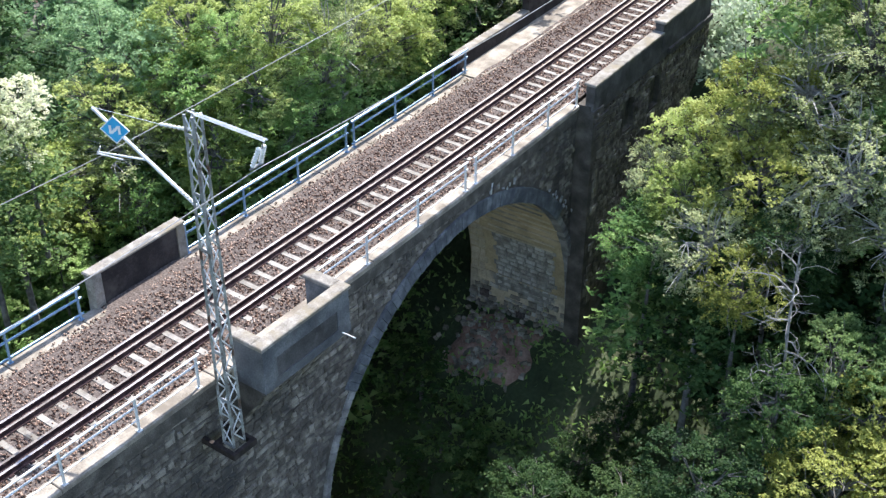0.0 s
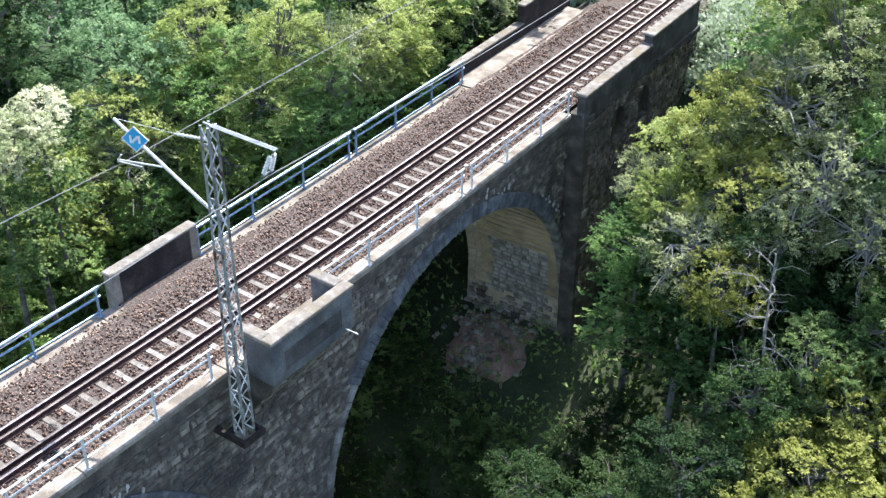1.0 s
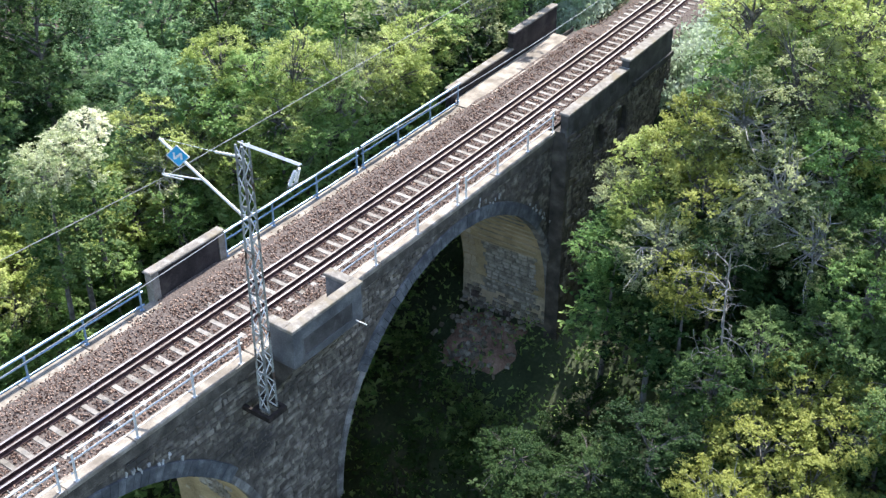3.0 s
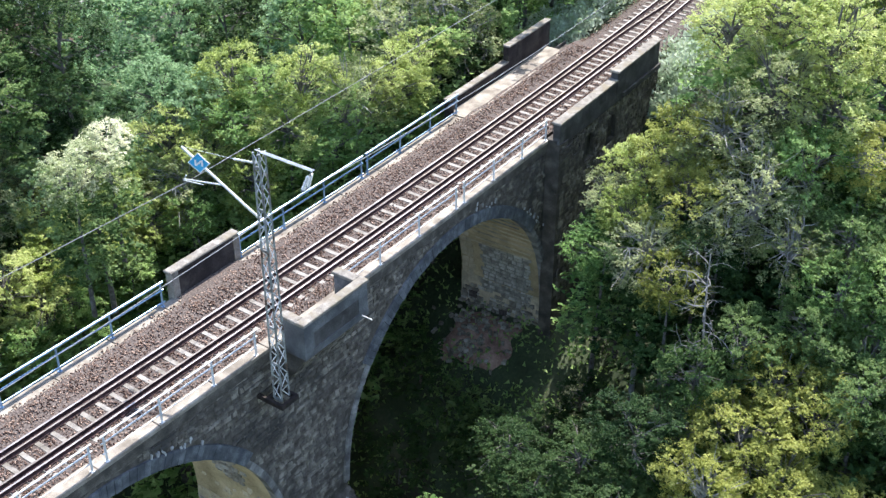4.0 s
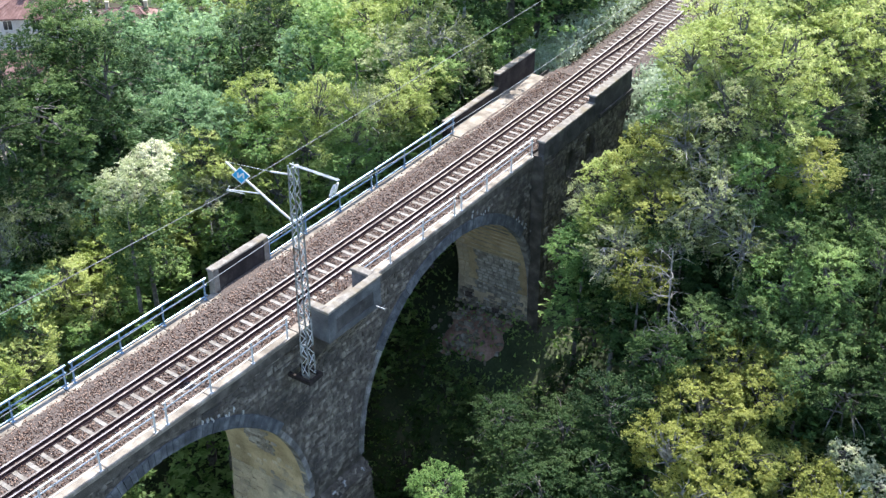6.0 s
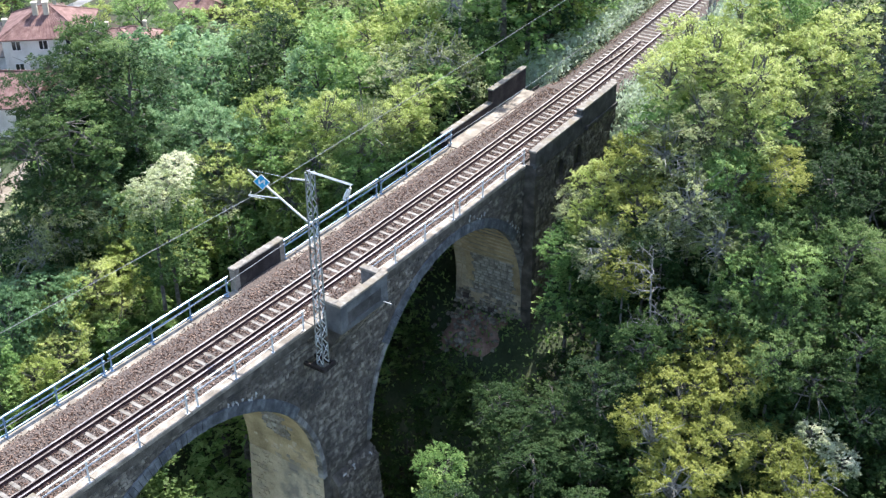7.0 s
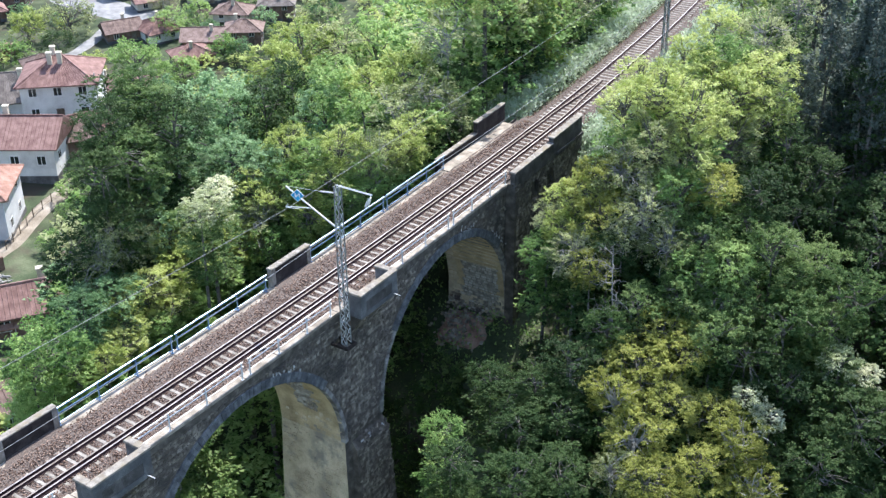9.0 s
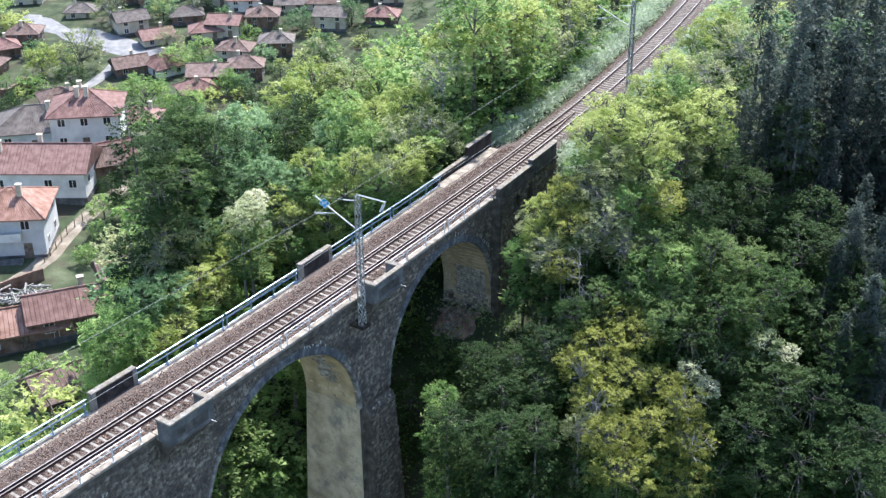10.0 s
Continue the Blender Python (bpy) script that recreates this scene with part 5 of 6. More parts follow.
for x, y, z, r in ((-168.7, 154.1, -47.9, 4.8), (-185.7, 179.0, -47.4, 4.3), (-160.7, 173.9, -49.1, 2.9)):
    tree(x, y, z, r, "grey", 1)
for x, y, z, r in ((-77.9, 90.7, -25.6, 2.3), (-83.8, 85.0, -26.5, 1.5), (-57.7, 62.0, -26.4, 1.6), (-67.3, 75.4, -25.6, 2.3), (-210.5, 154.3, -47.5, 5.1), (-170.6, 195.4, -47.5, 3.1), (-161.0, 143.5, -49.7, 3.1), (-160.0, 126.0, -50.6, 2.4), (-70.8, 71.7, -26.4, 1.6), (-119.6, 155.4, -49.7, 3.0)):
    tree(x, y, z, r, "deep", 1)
for x, y, z, r in ((-127.4, 160.5, -50.1, 2.7), (-139.7, 197.2, -47.5, 3.0), (-130.8, 205.4, -46.4, 3.2), (-125.8, 186.7, -48.4, 2.8), (-132.8, 175.0, -49.5, 2.6), (-140.6, 167.0, -50.2, 2.3), (-176.4, 188.0, -47.5, 3.6)):
    tree(x, y, z, r, "dark", 1)

# growth between the single trees, kept low for the camera's view of the viaduct
HOUSE_PLOTS = []


def clear_of(x, y, r):
    return all((x - a) ** 2 + (y - b) ** 2 > (0.62 * (r + c)) ** 2 for a, b, c in PLACED)


def village(x, y):
    """Open ground with houses, left of the viaduct."""
    return x < -44 and y > 28 and (y < 62 - 0.9 * (x + 50) or x < -66)


def scatter(seed, tries, xr, yr, kinds, rmin, rmax, hmin, hmax, single=False):
    g = random.Random(seed)
    for _ in range(tries):
        x, y, r = g.uniform(*xr), g.uniform(*yr), g.uniform(rmin, rmax)
        kind, h = g.choice(kinds), g.uniform(hmin, hmax)
        s = x - track_x(min(y, 150))
        if abs(s) < 2.6 + 0.85 * r + (2.6 if y > 56 and s < 0 else 0) or not clear_of(x, y, r):
            continue
        if village(x, y) and g.random() < (0.75 if x > -80 else 0.1):
            continue
        if any((x - a) ** 2 + (y - b) ** 2 < (c + r) ** 2 for a, b, c in HOUSE_PLOTS):
            continue
        if x < -20 and y < 14 - 0.72 * x:
            h, r = 1.6, r * 0.6
        z = ground_z(x, y) + h
        if s > 0 and y < 45 and z + r > -22.5 + 1.05 * (x - 2.5):
            continue
        if s > 0 and y >= 45 and z + r > (-4 if y < 57 else -0.6) + 0.8 * (s - 2.5):
            continue
        near = single and FAR(x, y) < 2 and not (s > 0 and (x > 37 or y < 28.5 + 0.55 * (x - 9)))
        tree(x, y, z, r, kind, 2, single=near)


# ---------------------------------------------------------------- village
TILES = {}
for word, a, b, c in (("orange", (0.17, 0.09, 0.066), (0.28, 0.158, 0.12), (0.4, 0.25, 0.2)), ("brown", (0.1, 0.068, 0.057), (0.18, 0.125, 0.105), (0.28, 0.205, 0.18)), ("red", (0.12, 0.066, 0.056), (0.2, 0.115, 0.1), (0.3, 0.19, 0.165)), ("grey", (0.09, 0.076, 0.07), (0.155, 0.134, 0.12), (0.24, 0.21, 0.19))):
    TILES[word] = surface(word + "_roof_tiles", a, b, c, 1.2, 9, 0.85, 0.5, vary=0.3)
WALLS = {"white": surface("white_house_render", (0.5, 0.5, 0.48), (0.66, 0.66, 0.64), (0.76, 0.76, 0.74), 0.6, 8, 0.85, 0.1),
         "grey": surface("grey_house_render", (0.42, 0.43, 0.44), (0.55, 0.56, 0.57), (0.65, 0.66, 0.67), 0.6, 8, 0.85, 0.1),
         "cream": surface("cream_house_render", (0.4, 0.36, 0.28), (0.55, 0.5, 0.4), (0.66, 0.61, 0.5), 0.6, 8, 0.85, 0.1),
         "brick": surface("old_brick_wall", (0.1, 0.06, 0.045), (0.2, 0.13, 0.1), (0.3, 0.22, 0.18), 1.0, 10, 0.9, 0.3)}
PANE, pane_nt, pane_ln, pane_bs = nodes_of("dark_window_glass")
pane_bs.inputs["Base Color"].default_value = (0.02, 0.025, 0.03, 1)
pane_bs.inputs["Roughness"].default_value = 0.08
TIMBER = surface("weathered_timber", (0.06, 0.045, 0.035), (0.14, 0.11, 0.085), (0.25, 0.21, 0.17), 3, 30, 0.9, 0.3, vary=0.3)
ROAD = surface("pale_asphalt_road", (0.14, 0.14, 0.14), (0.215, 0.215, 0.215), (0.31, 0.31, 0.31), 0.5, 10, 0.7, 0.1)
PATH = surface("dusty_earth_path", (0.14, 0.115, 0.085), (0.25, 0.215, 0.17), (0.36, 0.32, 0.27), 0.5, 8, 0.95, 0.3)


def window(parent, m, w, h):
    fr = Shape()
    for a in (-w / 2, w / 2 - 0.07):
        fr.box(a, a + 0.07, -0.05, 0.03, -h / 2, h / 2, m=m)
    for a in (-h / 2, h / 2 - 0.07):
        fr.box(-w / 2 + 0.071, w / 2 - 0.071, -0.05, 0.03, a, a + 0.07, m=m)
    fr.box(-0.03, 0.03, -0.045, 0.03, -h / 2 + 0.071, h / 2 - 0.071, m=m)
    win = part("window", fr, WHITE, parent)
    part("pane", Shape().box(-w / 2 + 0.07, w / 2 - 0.07, -0.02, 0.02, -h / 2 + 0.07, h / 2 - 0.07, m=m), PANE, win)


def tile_ribs(sh, a, b, c, d, n):
    """Raised tile courses up a roof face from eave a-b to ridge d-c."""
    a, b, c, d = (Vector(p) for p in (a, b, c, d))
    up = (b - a).cross(d - a).normalized() * 0.05
    if up.z < 0:
        up = -up
    for k in range(n):
        t = (k + 0.5) / n
        p, q = a.lerp(b, t), d.lerp(c, t)
        if (p - q).length > 0.3:
            sh.tube([p + up * 0.3, q + up * 0.3], 0.035, 4)


def house(x, y, turn, w, d, h, rise, roof, tile, wall, label, chimneys=1, rows=2, lift=0.0, sides=True):
    """Walls, eaves, a gabled or hipped roof, windows on the two faces towards the valley, a door and chimneys."""
    z = ground_z(x, y) + lift
    ob = thing("house", label, "house", at=pose(x, y, z, 0, 0, turn))
    HOUSE_PLOTS.append((x, y, 0.45 * (w + d) / 2 + 1.6))
    body = Shape().box(-w / 2, w / 2, -d / 2, d / 2, -1.5, h)
    if roof == "gable":
        body.prism([(-d / 2, h), (d / 2, h), (0, h + rise)], -w / 2, w / 2)
    part("wall", body, WALLS[wall], ob)
    part("plinth", Shape().box(-w / 2 - 0.06, w / 2 + 0.06, -d / 2 - 0.06, d / 2 + 0.06, -1.5, 0.5), GREY_CONC, ob)
    o, th = 0.55, 0.16
    ew, ed = w / 2 + o, d / 2 + o
    ze = h - rise * o / (d / 2) + 0.06
    inset = 0.0 if roof == "gable" else min(w / 2 - 0.4, d / 2) + o
    r0, r1 = (-ew + inset, 0, h + rise + 0.06), (ew - inset, 0, h + rise + 0.06)
    c = [(-ew, -ed, ze), (ew, -ed, ze), (ew, ed, ze), (-ew, ed, ze)]
    rf = Shape()
    low = [(p[0], p[1], p[2] - th) for p in c + [r0, r1]]
    rf.add(c + [r0, r1] + low, [(0, 1, 5, 4), (2, 3, 4, 5), (1, 2, 5), (3, 0, 4), (6, 10, 11, 7), (8, 11, 10, 9), (7, 11, 8), (9, 10, 6), (0, 6, 7, 1), (1, 7, 8, 2), (2, 8, 9, 3), (3, 9, 6, 0)])
    n = max(6, int(w / 0.42))
    ribs = Shape()
    tile_ribs(ribs, c[0], c[1], r1, r0, n)
    tile_ribs(ribs, c[3], c[2], r1, r0, n)
    rf.tube([r0, r1], 0.13, 6)
    if roof == "hip":
        for a, b in ((c[0], r0), (c[3], r0), (c[1], r1), (c[2], r1)):
            rf.tube([a, b], 0.11, 6)
    rp = part("roof", rf, TILES[tile], ob)
    part("tile_ribs", ribs, TILES[tile], rp, kind="stuff")
    g = random.Random(int(x * 10))
    for k in range(chimneys):
        cx, cy = g.uniform(-0.3, 0.3) * w, g.choice((-1, 1)) * 0.14 * d
        ch = Shape().box(cx - 0.3, cx + 0.3, cy - 0.25, cy + 0.25, h + rise * 0.4, h + rise + 0.8)
        ch.soft_box(cx - 0.38, cx + 0.38, cy - 0.33, cy + 0.33, h + rise + 0.802, h + rise + 0.95, 0.03)
        part("chimney", ch, WALLS["cream"], rp)
    step = h / rows
    for r in range(rows):
        zc = step * (r + 0.55) + 0.1
        m = max(1, int(w / 3.0))
        for k in range(m):
            if r == 0 and k == m // 2:
                continue
            window(ob, pose(-w / 2 + w * (k + 0.5) / m, -d / 2, zc), 1.1, 1.2)
        if sides:
            for k in range(2):
                window(ob, pose(w / 2, -d / 4 + d / 2 * k, zc, 0, 0, 90), 1.0, 1.1)
    m = max(1, int(w / 3.0))
    dx = -w / 2 + w * (m // 2 + 0.5) / m
    part("door", Shape().box(dx - 0.5, dx + 0.5, -d / 2 - 0.08, -d / 2 - 0.01, 0.0, 2.1), TIMBER, ob)
    return ob


A = house(-70.2, 56.0, 38, 8.2, 8.0, 5.6, 2.0, "hip", "orange", "grey", "two-storey grey rendered house with a hipped orange tile roof", 2)
part("balcony", Shape().box(-1.6, 1.6, -5.0, -4.02, 2.75, 2.9).box(-1.6, 1.6, -5.0, -4.94, 2.902, 3.8).box(-1.6, -1.54, -4.938, -4.02, 2.902, 3.8).box(1.54, 1.6, -4.938, -4.02, 2.902, 3.8), WALLS["white"], A, "white railed balcony")
st = Shape()
for k in range(5):
    st.box(-1.5, 1.5, -5.2 - 0.3 * k, -4.9 - 0.3 * k, -0.8, 0.55 - 0.17 * k)
part("steps", st, GREY_CONC, A)
house(-82.3, 67.1, 32, 19.0, 7.5, 4.4, 2.2, "gable", "red", "white", "long white house with a red-brown gabled tile roof", 3, 1)
house(-77.2, 74.4, 55, 8.0, 5.0, 3.0, 1.4, "gable", "brown", "brick", "old shed with a sagging brown tile roof", 0, 1)
house(-77.3, 78.3, 60, 5.5, 4.5, 2.8, 1.3, "gable", "red", "cream", "small outbuilding with a patched red tile roof", 0, 1)
house(-88.3, 84.8, 40, 9.5, 8.5, 5.6, 2.2, "hip", "red", "white", "white two-storey house with a hipped red-brown roof", 3)
house(-99.0, 84.0, 44, 11.5, 8.5, 3.6, 2.4, "hip", "grey", "white", "old low house with a weathered grey-brown roof", 1, 1)
house(-53.0, 40.0, 52, 12.0, 5.0, 2.9, 1.5, "gable", "orange", "brick", "long shed with a patched pale orange tile roof", 0, 1)
house(-48.4, 46.0, 54, 10.5, 5.0, 3.0, 1.6, "gable", "red", "brick", "brick shed with a red ribbed tile roof", 1, 1)
house(-51.6, 55.2, 60, 5.0, 4.0, 2.6, 1.3, "gable", "brown", "brick", "small shed with a brown tile roof", 0, 1)
house(-38.2, 34.8, 70, 6.5, 5.0, 3.6, 1.5, "gable", "brown", "brick", "dark old hut with a rusty brown roof", 0, 1)
TOWN = ((-153.6, 133.5, 60, 4.8, "brown", "brick"), (-158.1, 158.3, 60, 3.7, "brown", "brick"), (-151.8, 162.4, -20, 5.4, "red", "white"), (-166.7, 175.5, 60, 4.3, "red", "cream"), (-178.4, 178.8, 60, 4.2, "grey", "cream"), (-197.8, 181.3, 35, 4.1, "grey", "cream"), (-171.0, 190.9, 45, 4.3, "grey", "brick"), (-157.9, 183.5, 45, 4.1, "red", "cream"), (-138.6, 162.8, 35, 5.3, "brown", "brick"), (-135.0, 154.9, 60, 3.5, "red", "brick"), (-195.5, 193.5, 45, 4.5, "red", "brick"), (-205.0, 149.8, 45, 4.1, "red", "white"), (-209.3, 161.3, -20, 5.2, "brown", "cream"))
TOWN += ((-192.6, 151.0, 60, 4.9, "red", "brick"), (-186.2, 140.2, 25, 6.0, "brown", "brick"), (-154.7, 187.0, 25, 4.8, "red", "cream"), (-162.2, 202.6, 35, 4.3, "red", "white"), (-151.6, 208.3, 35, 4.8, "grey", "cream"), (-149.5, 194.8, 35, 4.6, "brown", "brick"), (-136.4, 183.8, 35, 4.4, "grey", "brick"), (-134.2, 202.3, 25, 4.6, "grey", "cream"), (-139.5, 223.1, 45, 4.4, "red", "cream"), (-125.5, 211.1, 25, 2.3, "red", "brick"), (-132.8, 168.7, 35, 4.2, "brown", "brick"), (-185.7, 202.3, 60, 4.5, "red", "white"), (-172.1, 203.0, 35, 4.4, "brown", "cream"))
TOWN += ((-144.4, 211.8, 35, 4.1, "brown", "cream"), (-161.0, 213.4, 35, 4.4, "red", "white"), (-186.0, 195.7, 35, 3.7, "brown", "brick"), (-141.9, 175.8, 25, 3.9, "brown", "cream"), (-194.5, 159.9, 35, 4.6, "brown", "brick"), (-131.0, 134.5, 25, 2.5, "red", "cream"), (-132.8, 132.0, 35, 1.5, "red", "brick"), (-223.2, 163.4, 35, 4.4, "red", "cream"), (-217.5, 181.6, 35, 4.5, "brown", "cream"), (-206.4, 193.2, 35, 4.3, "red", "cream"), (-131.8, 222.7, 35, 3.6, "brown", "cream"), (-150.3, 220.8, 35, 4.2, "red", "white"))
for tx, ty, turn, tw, tile, wall in TOWN:
    tw = max(tw * 1.55, 7.4)
    two = tw < 9 and (tx * 7 + ty) % 3 < 1.6
    house(tx, ty, turn, tw, tw * 0.8, (0.5 if two else 0.33) * tw, 0.2 * tw, "gable" if (tx + ty) % 4 < 1.3 else "hip", tile, wall, "%s village house with a %s tile roof and %s walls" % ("two-storey" if two else "low", tile, wall), 1, 2 if two else 1)


def ribbon(name, points, width, material, label, lift=0.12):
    """A road or path laid on the ground."""
    pts = []
    for a, b in zip(points, points[1:]):
        n = max(2, int(math.hypot(b[0] - a[0], b[1] - a[1]) / 2))
        pts += [(a[0] + (b[0] - a[0]) * k / n, a[1] + (b[1] - a[1]) * k / n) for k in range(n)]
    pts.append(points[-1])
    vs, n = [], 5
    for i, p in enumerate(pts):
        a, b = pts[max(0, i - 2)], pts[min(len(pts) - 1, i + 2)]
        d = Vector((b[0] - a[0], b[1] - a[1])).normalized()
        top = max(ground_z(p[0] + d.y * width * u, p[1] - d.x * width * u) for u in (-0.5, 0, 0.5)) + lift
        for k in range(n):
            u = -0.5 + k / (n - 1)
            vs.append((p[0] + d.y * width * u, p[1] - d.x * width * u, top - (0.5 if k in (0, n - 1) else 0)))
    fs = [(j * n + i, j * n + i + 1, (j + 1) * n + i + 1, (j + 1) * n + i) for j in range(len(pts) - 1) for i in range(n - 1)]
    tagged(new(name, Shape().add(vs, fs).mesh(name, material)), label, "river channel" if "river" in label else "road", kind="structure")
    for p in pts[::2]:
        HOUSE_PLOTS.append((p[0], p[1], width * 0.5))


ribbon("road", [(-205.7, 170.5), (-208.5, 175.0), (-213.4, 182.2), (-217.7, 189.3), (-223.1, 195.6)], 7.0, ROAD, "pale sunlit asphalt road through the village")
ribbon("river_bed", [(-204.5, 172.0), (-198.0, 172.8), (-189.5, 172.2), (-178.1, 170.7), (-168.4, 169.5), (-159.2, 171.4)], 12.0, ROAD, "wide pale concrete river channel in the village", lift=0.06)
ribbon("channel_bend", [(-204.5, 172.0), (-206.1, 177.9), (-205.2, 183.4), (-209.9, 190.9), (-215.6, 198.5)], 9.0, ROAD, "pale concrete river channel beside the road", lift=0.0)
ribbon("side_road", [(-165.9, 169.0), (-164.7, 160.9), (-162.4, 154.8), (-160.3, 147.4), (-160.0, 140.9), (-158.6, 129.6), (-158.7, 120.1)], 4.5, ROAD, "narrow pale lane beside the houses")
ribbon("footpath", [(-62.5, 44.7), (-63.1, 48.5), (-63.5, 52.2), (-65.4, 57.0), (-67.8, 62.9), (-70.9, 69.7), (-72.4, 76.1)], 3.4, PATH, "dusty earth path between the sheds and the house")
wall_run = Shape()
for a, b in (((-169.5, 118.7), (-169.0, 131.7)), ((-169.0, 131.7), (-170.2, 141.1))):
    n = int(math.hypot(b[0] - a[0], b[1] - a[1]) / 1.4)
    turn = math.degrees(math.atan2(b[1] - a[1], b[0] - a[0])) - 90
    for k in range(n):
        p = (a[0] + (b[0] - a[0]) * k / n, a[1] + (b[1] - a[1]) * k / n)
        wall_run.box(-0.3, 0.3, -0.72, 0.72, -1.5, 2.2, m=pose(p[0], p[1], ground_z(*p), 0, 0, turn))
        if k % 4 == 0:
            wall_run.box(-0.45, 0.45, -0.4, 0.4, -1.5, 2.7, m=pose(p[0], p[1], ground_z(*p), 0, 0, turn))
tagged(new("garden_wall", wall_run.mesh("garden_wall", WALLS["brick"])), "long brown brick garden wall with raised piers", "wall")
lean = Shape()
for k in range(12):
    a = (-63.0 + 0.22 * k, 45.1 + 0.50 * k)
    lean.box(-0.12, 0.12, -0.62, 0.62, -1.0, 1.5, m=pose(a[0], a[1], ground_z(*a), 0, 0, -21))
tagged(new("yard_wall", lean.mesh("yard_wall", WALLS["brick"])), "rough brick yard wall beside the earth path", "wall")


def log_pile(x, y, seed):
    g = random.Random(seed)
    pile = thing("log_pile", "heap of grey weathered logs beside the yard wall", "log pile", at=pose(x, y, ground_z(x, y)))
    for k in range(34):
        lx, ly, lz = g.gauss(0, 1.1), g.gauss(0, 0.8), abs(g.gauss(0, 0.4)) + 0.1
        a = Vector((g.uniform(-1, 1), g.uniform(-1, 1), g.uniform(-0.15, 0.25))).normalized() * g.uniform(0.5, 1.1)
        c = Vector((lx, ly, lz))
        part("log", Shape().tube([c - a, c + a], g.uniform(0.06, 0.12), 6), PALE_BARK, pile)


log_pile(-58.7, 47.9, 1)
log_pile(-60.3, 46.2, 2)


def pole(x, y, h):
    p = thing("utility_pole", "slim timber utility pole with a crossarm", "pole", "utility poles", at=pose(x, y, ground_z(x, y)))
    part("shaft", Shape().tube([(0, 0, -0.5), (0, 0, h)], [0.13, 0.09], 8), PALE_BARK, p)
    part("crossarm", Shape().box(-0.8, 0.8, -0.05, 0.05, h - 0.5, h - 0.38), TIMBER, p)


for px_, py_, ph in ((-55.7, 60.5, 7.0), (-82.4, 85.2, 6.0), (-81.5, 85.8, 6.0), (-183.4, 132.5, 7.0)):
    pole(px_, py_, ph)


def fence(points):
    f = thing("fence", "rough timber post fence along the earth path", "fence")
    for a, b in zip(points, points[1:]):
        n = int(math.hypot(b[0] - a[0], b[1] - a[1]) / 1.8)
        ps = [(a[0] + (b[0] - a[0]) * k / n, a[1] + (b[1] - a[1]) * k / n) for k in range(n + 1)]
        for p in ps:
            z = ground_z(*p)
            part("post", Shape().tube([(p[0], p[1], z - 0.3), (p[0], p[1], z + 1.3)], 0.06, 6), TIMBER, f)
        for zz in (0.5, 1.1):
            part("rail", Shape().tube([(p[0], p[1], ground_z(*p) + zz) for p in ps], 0.03, 5), TIMBER, f)


fence([(-63.6, 54.1), (-67.0, 60.7), (-68.9, 66.3)])


# Trees added left of the deck to shade the ground under the arches.
for x, y, z, r in ((-7.5, 32.5, -9, 2.8), (-8, 37.5, -9, 3.0), (-8.2, 43, -9, 2.8), (-12, 35, -9, 3.0), (-12, 41, -9, 3.0), (-8, 24, -9, 3.0), (-8, 18.5, -9, 3.0), (-13, 21, -9, 3.0),
                   (-6.2, 36, -6.5, 2.6), (-6.4, 40.5, -4.5, 2.6), (-6.6, 45, -3.0, 2.5), (-6.6, 47.5, -6.5, 2.8), (-6.6, 51, -3.5, 2.8), (-10, 48, -6, 3.0), (-6.8, 43.5, -10, 2.8)):
    tree(x, y, z, r, "maple" if y < 26 else "green", 0 if y < 26 else 1)
for x, y, z, r in BARE_TREES:
    bare_tree(x, y, z, r)
# Row of tall conifers added to throw shade on the slope below.
tall = random.Random(77)
for k in range(16):
    x, y = 19 + 2.1 * k + tall.uniform(-1, 1), 61 + tall.uniform(0, 9)
    tree(x, y, ground_z(x, y) + tall.uniform(11, 14), tall.uniform(3.4, 4.4), "conifer", 0 if k < 9 else 1)
# Mostly darkened leaves here: the slope's shade is put into their colour.
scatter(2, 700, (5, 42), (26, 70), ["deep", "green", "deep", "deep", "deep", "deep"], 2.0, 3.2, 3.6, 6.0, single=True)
scatter(6, 420, (-34, -6), (22, 100), ["yellow", "green", "deep", "dark", "grey"], 2.4, 3.6, 6.0, 10.5, single=True)
scatter(7, 300, (-30, -5), (20, 80), ["green", "yellow", "dark", "green"], 1.9, 3.0, 2.5, 5.5)
scatter(1, 480, (-46, -6), (8, 112), ["yellow", "deep", "green", "green", "deep", "grey"], 2.3, 3.4, 4.5, 7.5)
scatter(3, 420, (9, 70), (64, 130), ["conifer", "conifer", "conifer", "dark"], 2.8, 3.8, 6.5, 9.5)
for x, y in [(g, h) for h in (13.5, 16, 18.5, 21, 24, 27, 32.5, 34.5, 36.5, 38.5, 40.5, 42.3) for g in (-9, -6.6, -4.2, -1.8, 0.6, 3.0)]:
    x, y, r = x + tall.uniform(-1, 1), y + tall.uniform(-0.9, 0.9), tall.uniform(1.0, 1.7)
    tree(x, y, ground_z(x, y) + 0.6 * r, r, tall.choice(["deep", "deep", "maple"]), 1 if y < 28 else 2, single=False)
scatter(4, 900, (-215, -44), (20, 200), ["green", "dark", "yellow", "green", "deep"], 1.3, 2.6, 1.2, 2.6)
scatter(9, 560, (-240, -70), (96, 300), ["green", "deep", "yellow", "dark"], 1.2, 2.6, 0.8, 1.8)
scatter(8, 160, (4, 34), (86, 170), ["yellow", "green", "grey"], 2.2, 3.4, 2.6, 3.8)
scatter(5, 420, (-70, 10), (96, 190), ["green", "yellow", "grey", "dark"], 2.4, 3.6, 4.0, 6.0)
join_woods()


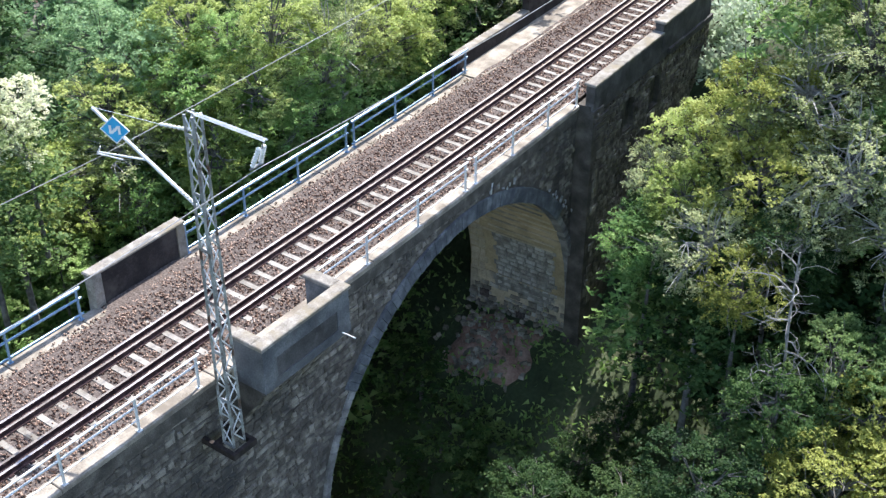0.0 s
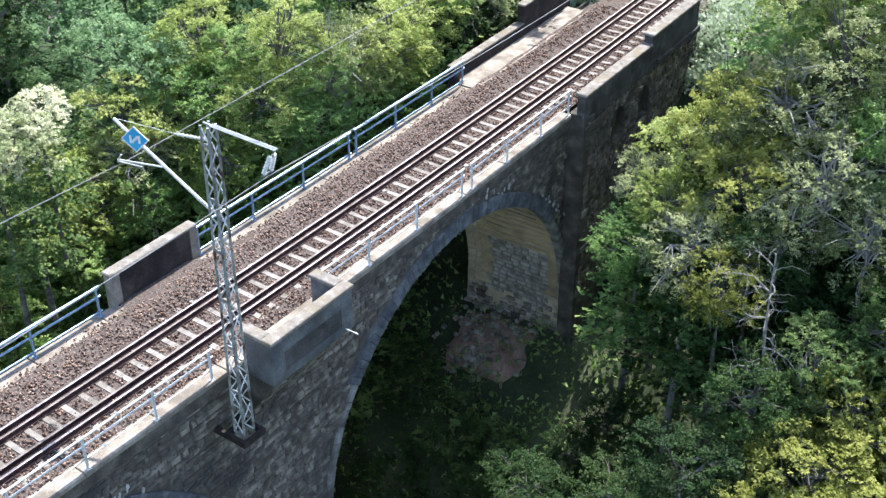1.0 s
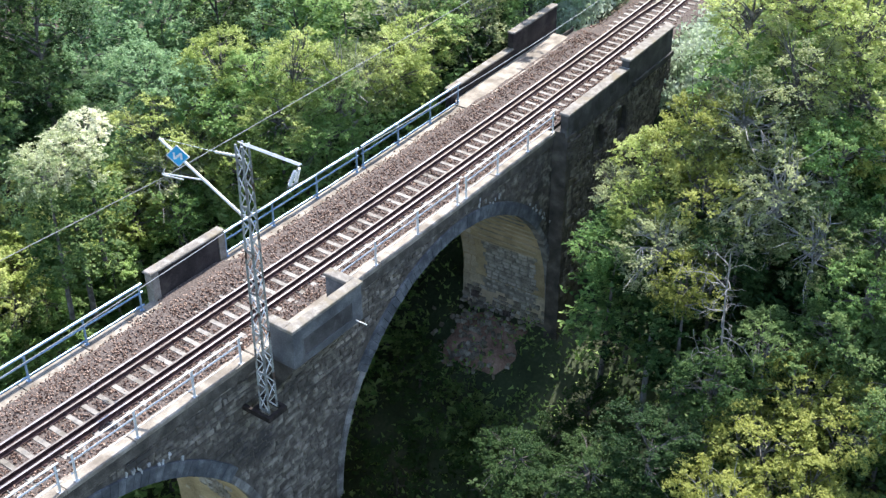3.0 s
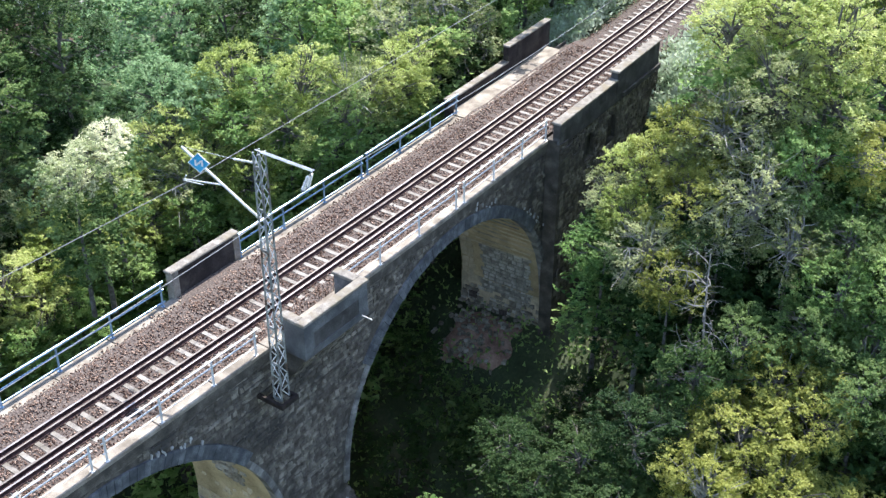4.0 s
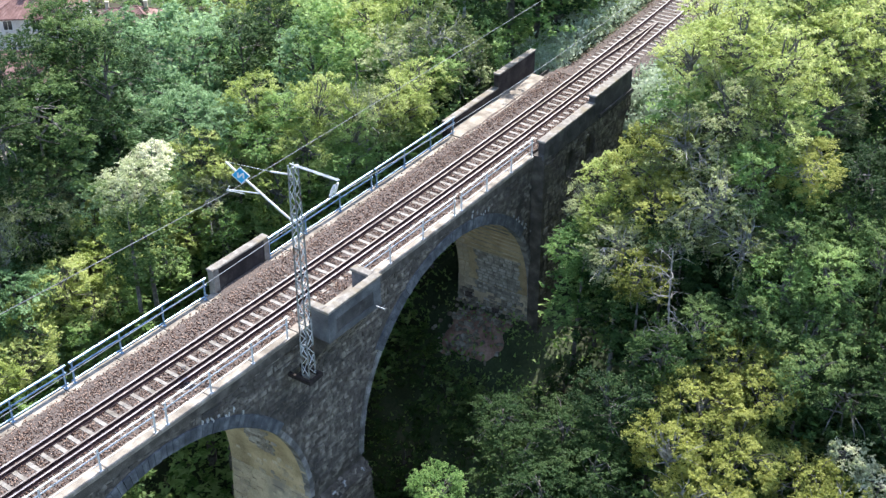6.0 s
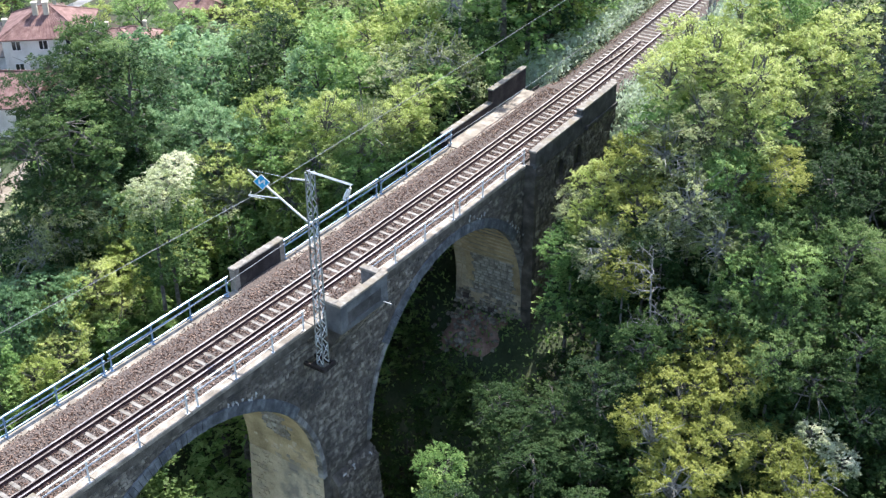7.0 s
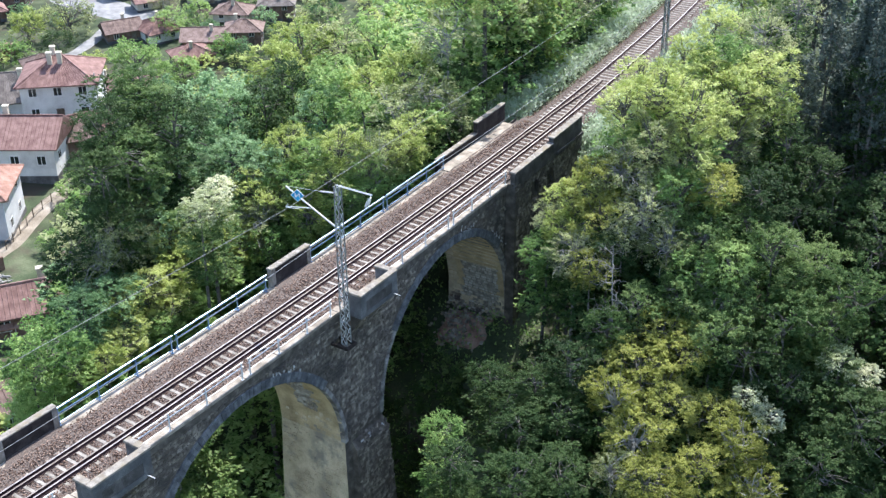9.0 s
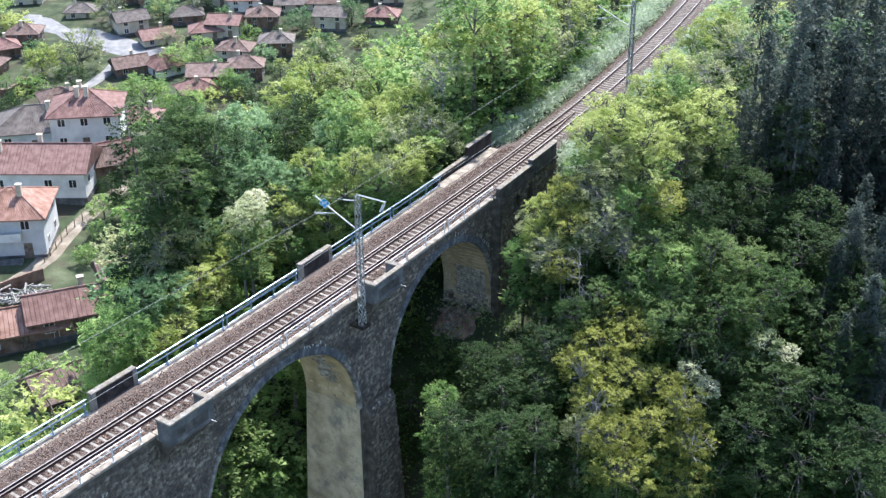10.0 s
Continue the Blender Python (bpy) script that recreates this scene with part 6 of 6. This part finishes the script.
def build_undergrowth():
    rs = np.random.RandomState(5)
    pts = []
    while len(pts) < 6000:
        x, y = rs.uniform(-30, 40), rs.uniform(6, 74)
        s = x - track_x(y)
        if abs(s) < 4.2 and y > 46.5:
            continue
        if abs(s) < 4.2 and any(abs(y - pc) < 2.6 for pc in PIERS):
            continue
        pts.append((x, y, ground_z(x, y) + rs.uniform(0.0, 1.0)))
    vs, fs = leaf_cloud(rs, np.array(pts), 0.45, 18, 0.11)
    tagged(new("undergrowth", raw_mesh("undergrowth", vs, fs, UNDER)), "dark leafy undergrowth covering the valley slopes", "undergrowth", kind="stuff")
    pts = []
    while len(pts) < 5200:
        y = 56.5 + 61.5 * rs.rand() ** 1.5
        s = rs.choice([-1, -1, -1, 1]) * rs.uniform(2.5, 7.6)
        x = track_x(y) + s
        if s > 0:
            x = track_x(y) + 2.15 + 0.4 * (s - 2.5)
        pts.append((x, y, ground_z(x, y) + rs.uniform(0, 0.5 if s > 0 else 1.2)))
    vs, fs = leaf_cloud(rs, np.array(pts), 0.28, 16, 0.11, up=0.2)
    tagged(new("verge_grass", raw_mesh("verge_grass", vs, fs, GRASS)), "pale green grass and brambles beside the track", "grass", kind="stuff")


build_undergrowth()


def build_rubble():
    """Bare earth with fallen stones at the foot of the far abutment."""
    rs = np.random.RandomState(9)
    n = 15
    vs = []
    for j in range(n):
        for i in range(n):
            x, y = -2.7 + 4.2 * i / (n - 1), 43.6 + 3.3 * j / (n - 1)
            edge = max(abs(i - 7), abs(j - 7)) / 7
            vs.append((x, y, ground_z(x, y) + 0.22 - 1.5 * max(0, edge - 0.62 + 0.3 * noise.noise(Vector((x * 0.9, y * 0.9, 8)))) + 0.12 * noise.noise(Vector((x * 1.3, y * 1.3, 5)))))
    fs = [(j * n + i, j * n + i + 1, (j + 1) * n + i + 1, (j + 1) * n + i) for j in range(n - 1) for i in range(n - 1)]
    heap = tagged(new("earth_bank", Shape().add(vs, fs).mesh("earth_bank", EARTH, smooth=True)), "bare brown earth bank with fallen stones below the abutment", "earth bank")
    g = random.Random(12)
    for k in range(120):
        x, y = g.gauss(-0.8, 1.0), g.uniform(43.6, 46.6)
        sv, sf = stone_block(g, g.uniform(0.12, 0.36), g.uniform(0.1, 0.24), g.uniform(0.08, 0.16))
        ob = part("stone", Shape().add(sv, sf), BARE_DARK, heap)
        ob.matrix_basis = pose(x, y, ground_z(x, y) + 0.28, g.uniform(0, 360), -90 + g.uniform(-25, 25), g.uniform(0, 360))


EARTH = surface("bare_brown_earth", (0.162, 0.0945, 0.0702), (0.324, 0.2025, 0.1553), (0.54, 0.378, 0.297), 1.5, 14, 0.95, 0.6)
build_rubble()


# ---------------------------------------------------------------- masonry, last
def on_wall(y, z, m):
    """True where the spandrel shows rubble: clear of rings, bays and slabs."""
    for yc in ARCHES:
        if z < ARCH_Z and abs(y - yc) < ARCH_R + 0.25:
            return False
        crown = math.atan2(abs(y - yc), max(0.01, z - ARCH_Z)) < math.radians(52)
        if math.hypot(y - yc, z - ARCH_Z) < ARCH_R + (RING_T if crown else 0.26) + 0.12 * m and z > ARCH_Z:
            return False
    for b in BAYS:
        if b + 0.1 < y < b + 3.3 and z > -2.2:
            return False
    return True


def build_masonry():
    rng = random.Random(31)
    rest = Shape()
    singles = 0

    def lay(y0, y1, z0, z1, face, ok, hrange=(0.13, 0.25), gap=0.03):
        nonlocal singles
        z = z0
        while z < z1:
            h = min(rng.uniform(*hrange), z1 - z)
            y = y0 + rng.uniform(-0.3, 0)
            while y < y1:
                w = rng.uniform(0.16, 0.5)
                yc, zc = y + w / 2, z + h / 2
                if y0 <= y and y + w <= y1 + 0.05 and h > 0.1 and ok(yc, zc) and rng.random() < 0.985:
                    vs, fs = stone_block(rng, w - gap, h - gap, rng.uniform(0.015, 0.06))
                    x, slope = face(zc)
                    turn = rng.uniform(-3, 3)
                    near = abs(yc - 30.8) < 4.2 and zc > -4.6 and abs(x - HALF) < 0.01
                    m = pose(x, yc, zc, turn, -math.degrees(math.atan(slope)))
                    if near and singles < 300:
                        ob = part("stone", Shape().add(vs, fs), STONE, viaduct)
                        ob.matrix_basis = m
                        singles += 1
                    else:
                        rest.add([m @ Vector(p) for p in vs], fs)
                y += w
            z += h

    lay(-3.0, 46.45, ARCH_Z, -0.74, lambda z: (HALF, 0), lambda y, z: on_wall(y, z, 1))
    niche = lambda y, z: any(abs(y - c) < 0.55 and (-2.5 < z < -1.5 or math.hypot(y - c, z + 1.5) < 0.55) for c in NICHES)
    lay(47.32, 57.0, -9.0, -0.44, lambda z: (2.74, 0), lambda y, z: not niche(y, z))
    lay(46.52, 47.28, -9.0, -0.44, lambda z: (2.9, 0), lambda y, z: True, (0.3, 0.45))
    for pc in PIERS[:2]:
        lay(pc - 1.3, pc + 2.1, -25.0, -10.05, lambda z: (2.62 + (-10.0 - z) * 0.05 if z > -16 else 2.92 + (-16 - z) * 0.0486, 0.05), lambda y, z, pc=pc: pc - 1.25 + (z + 9.3) * 0.019 < y < pc + 1.85 - (z + 9.3) * 0.03)
    for b in BAYS:
        lay(b + 0.12, b + 3.25, -2.2, -0.6, lambda z: (2.2 + (z + 2.3) * 0.698, -0.698), lambda y, z: True)
    ob = part("stonework", rest, STONE, viaduct, "dark grey rubble stones in rough courses", "stuff")


build_masonry()
bend_parts(viaduct)
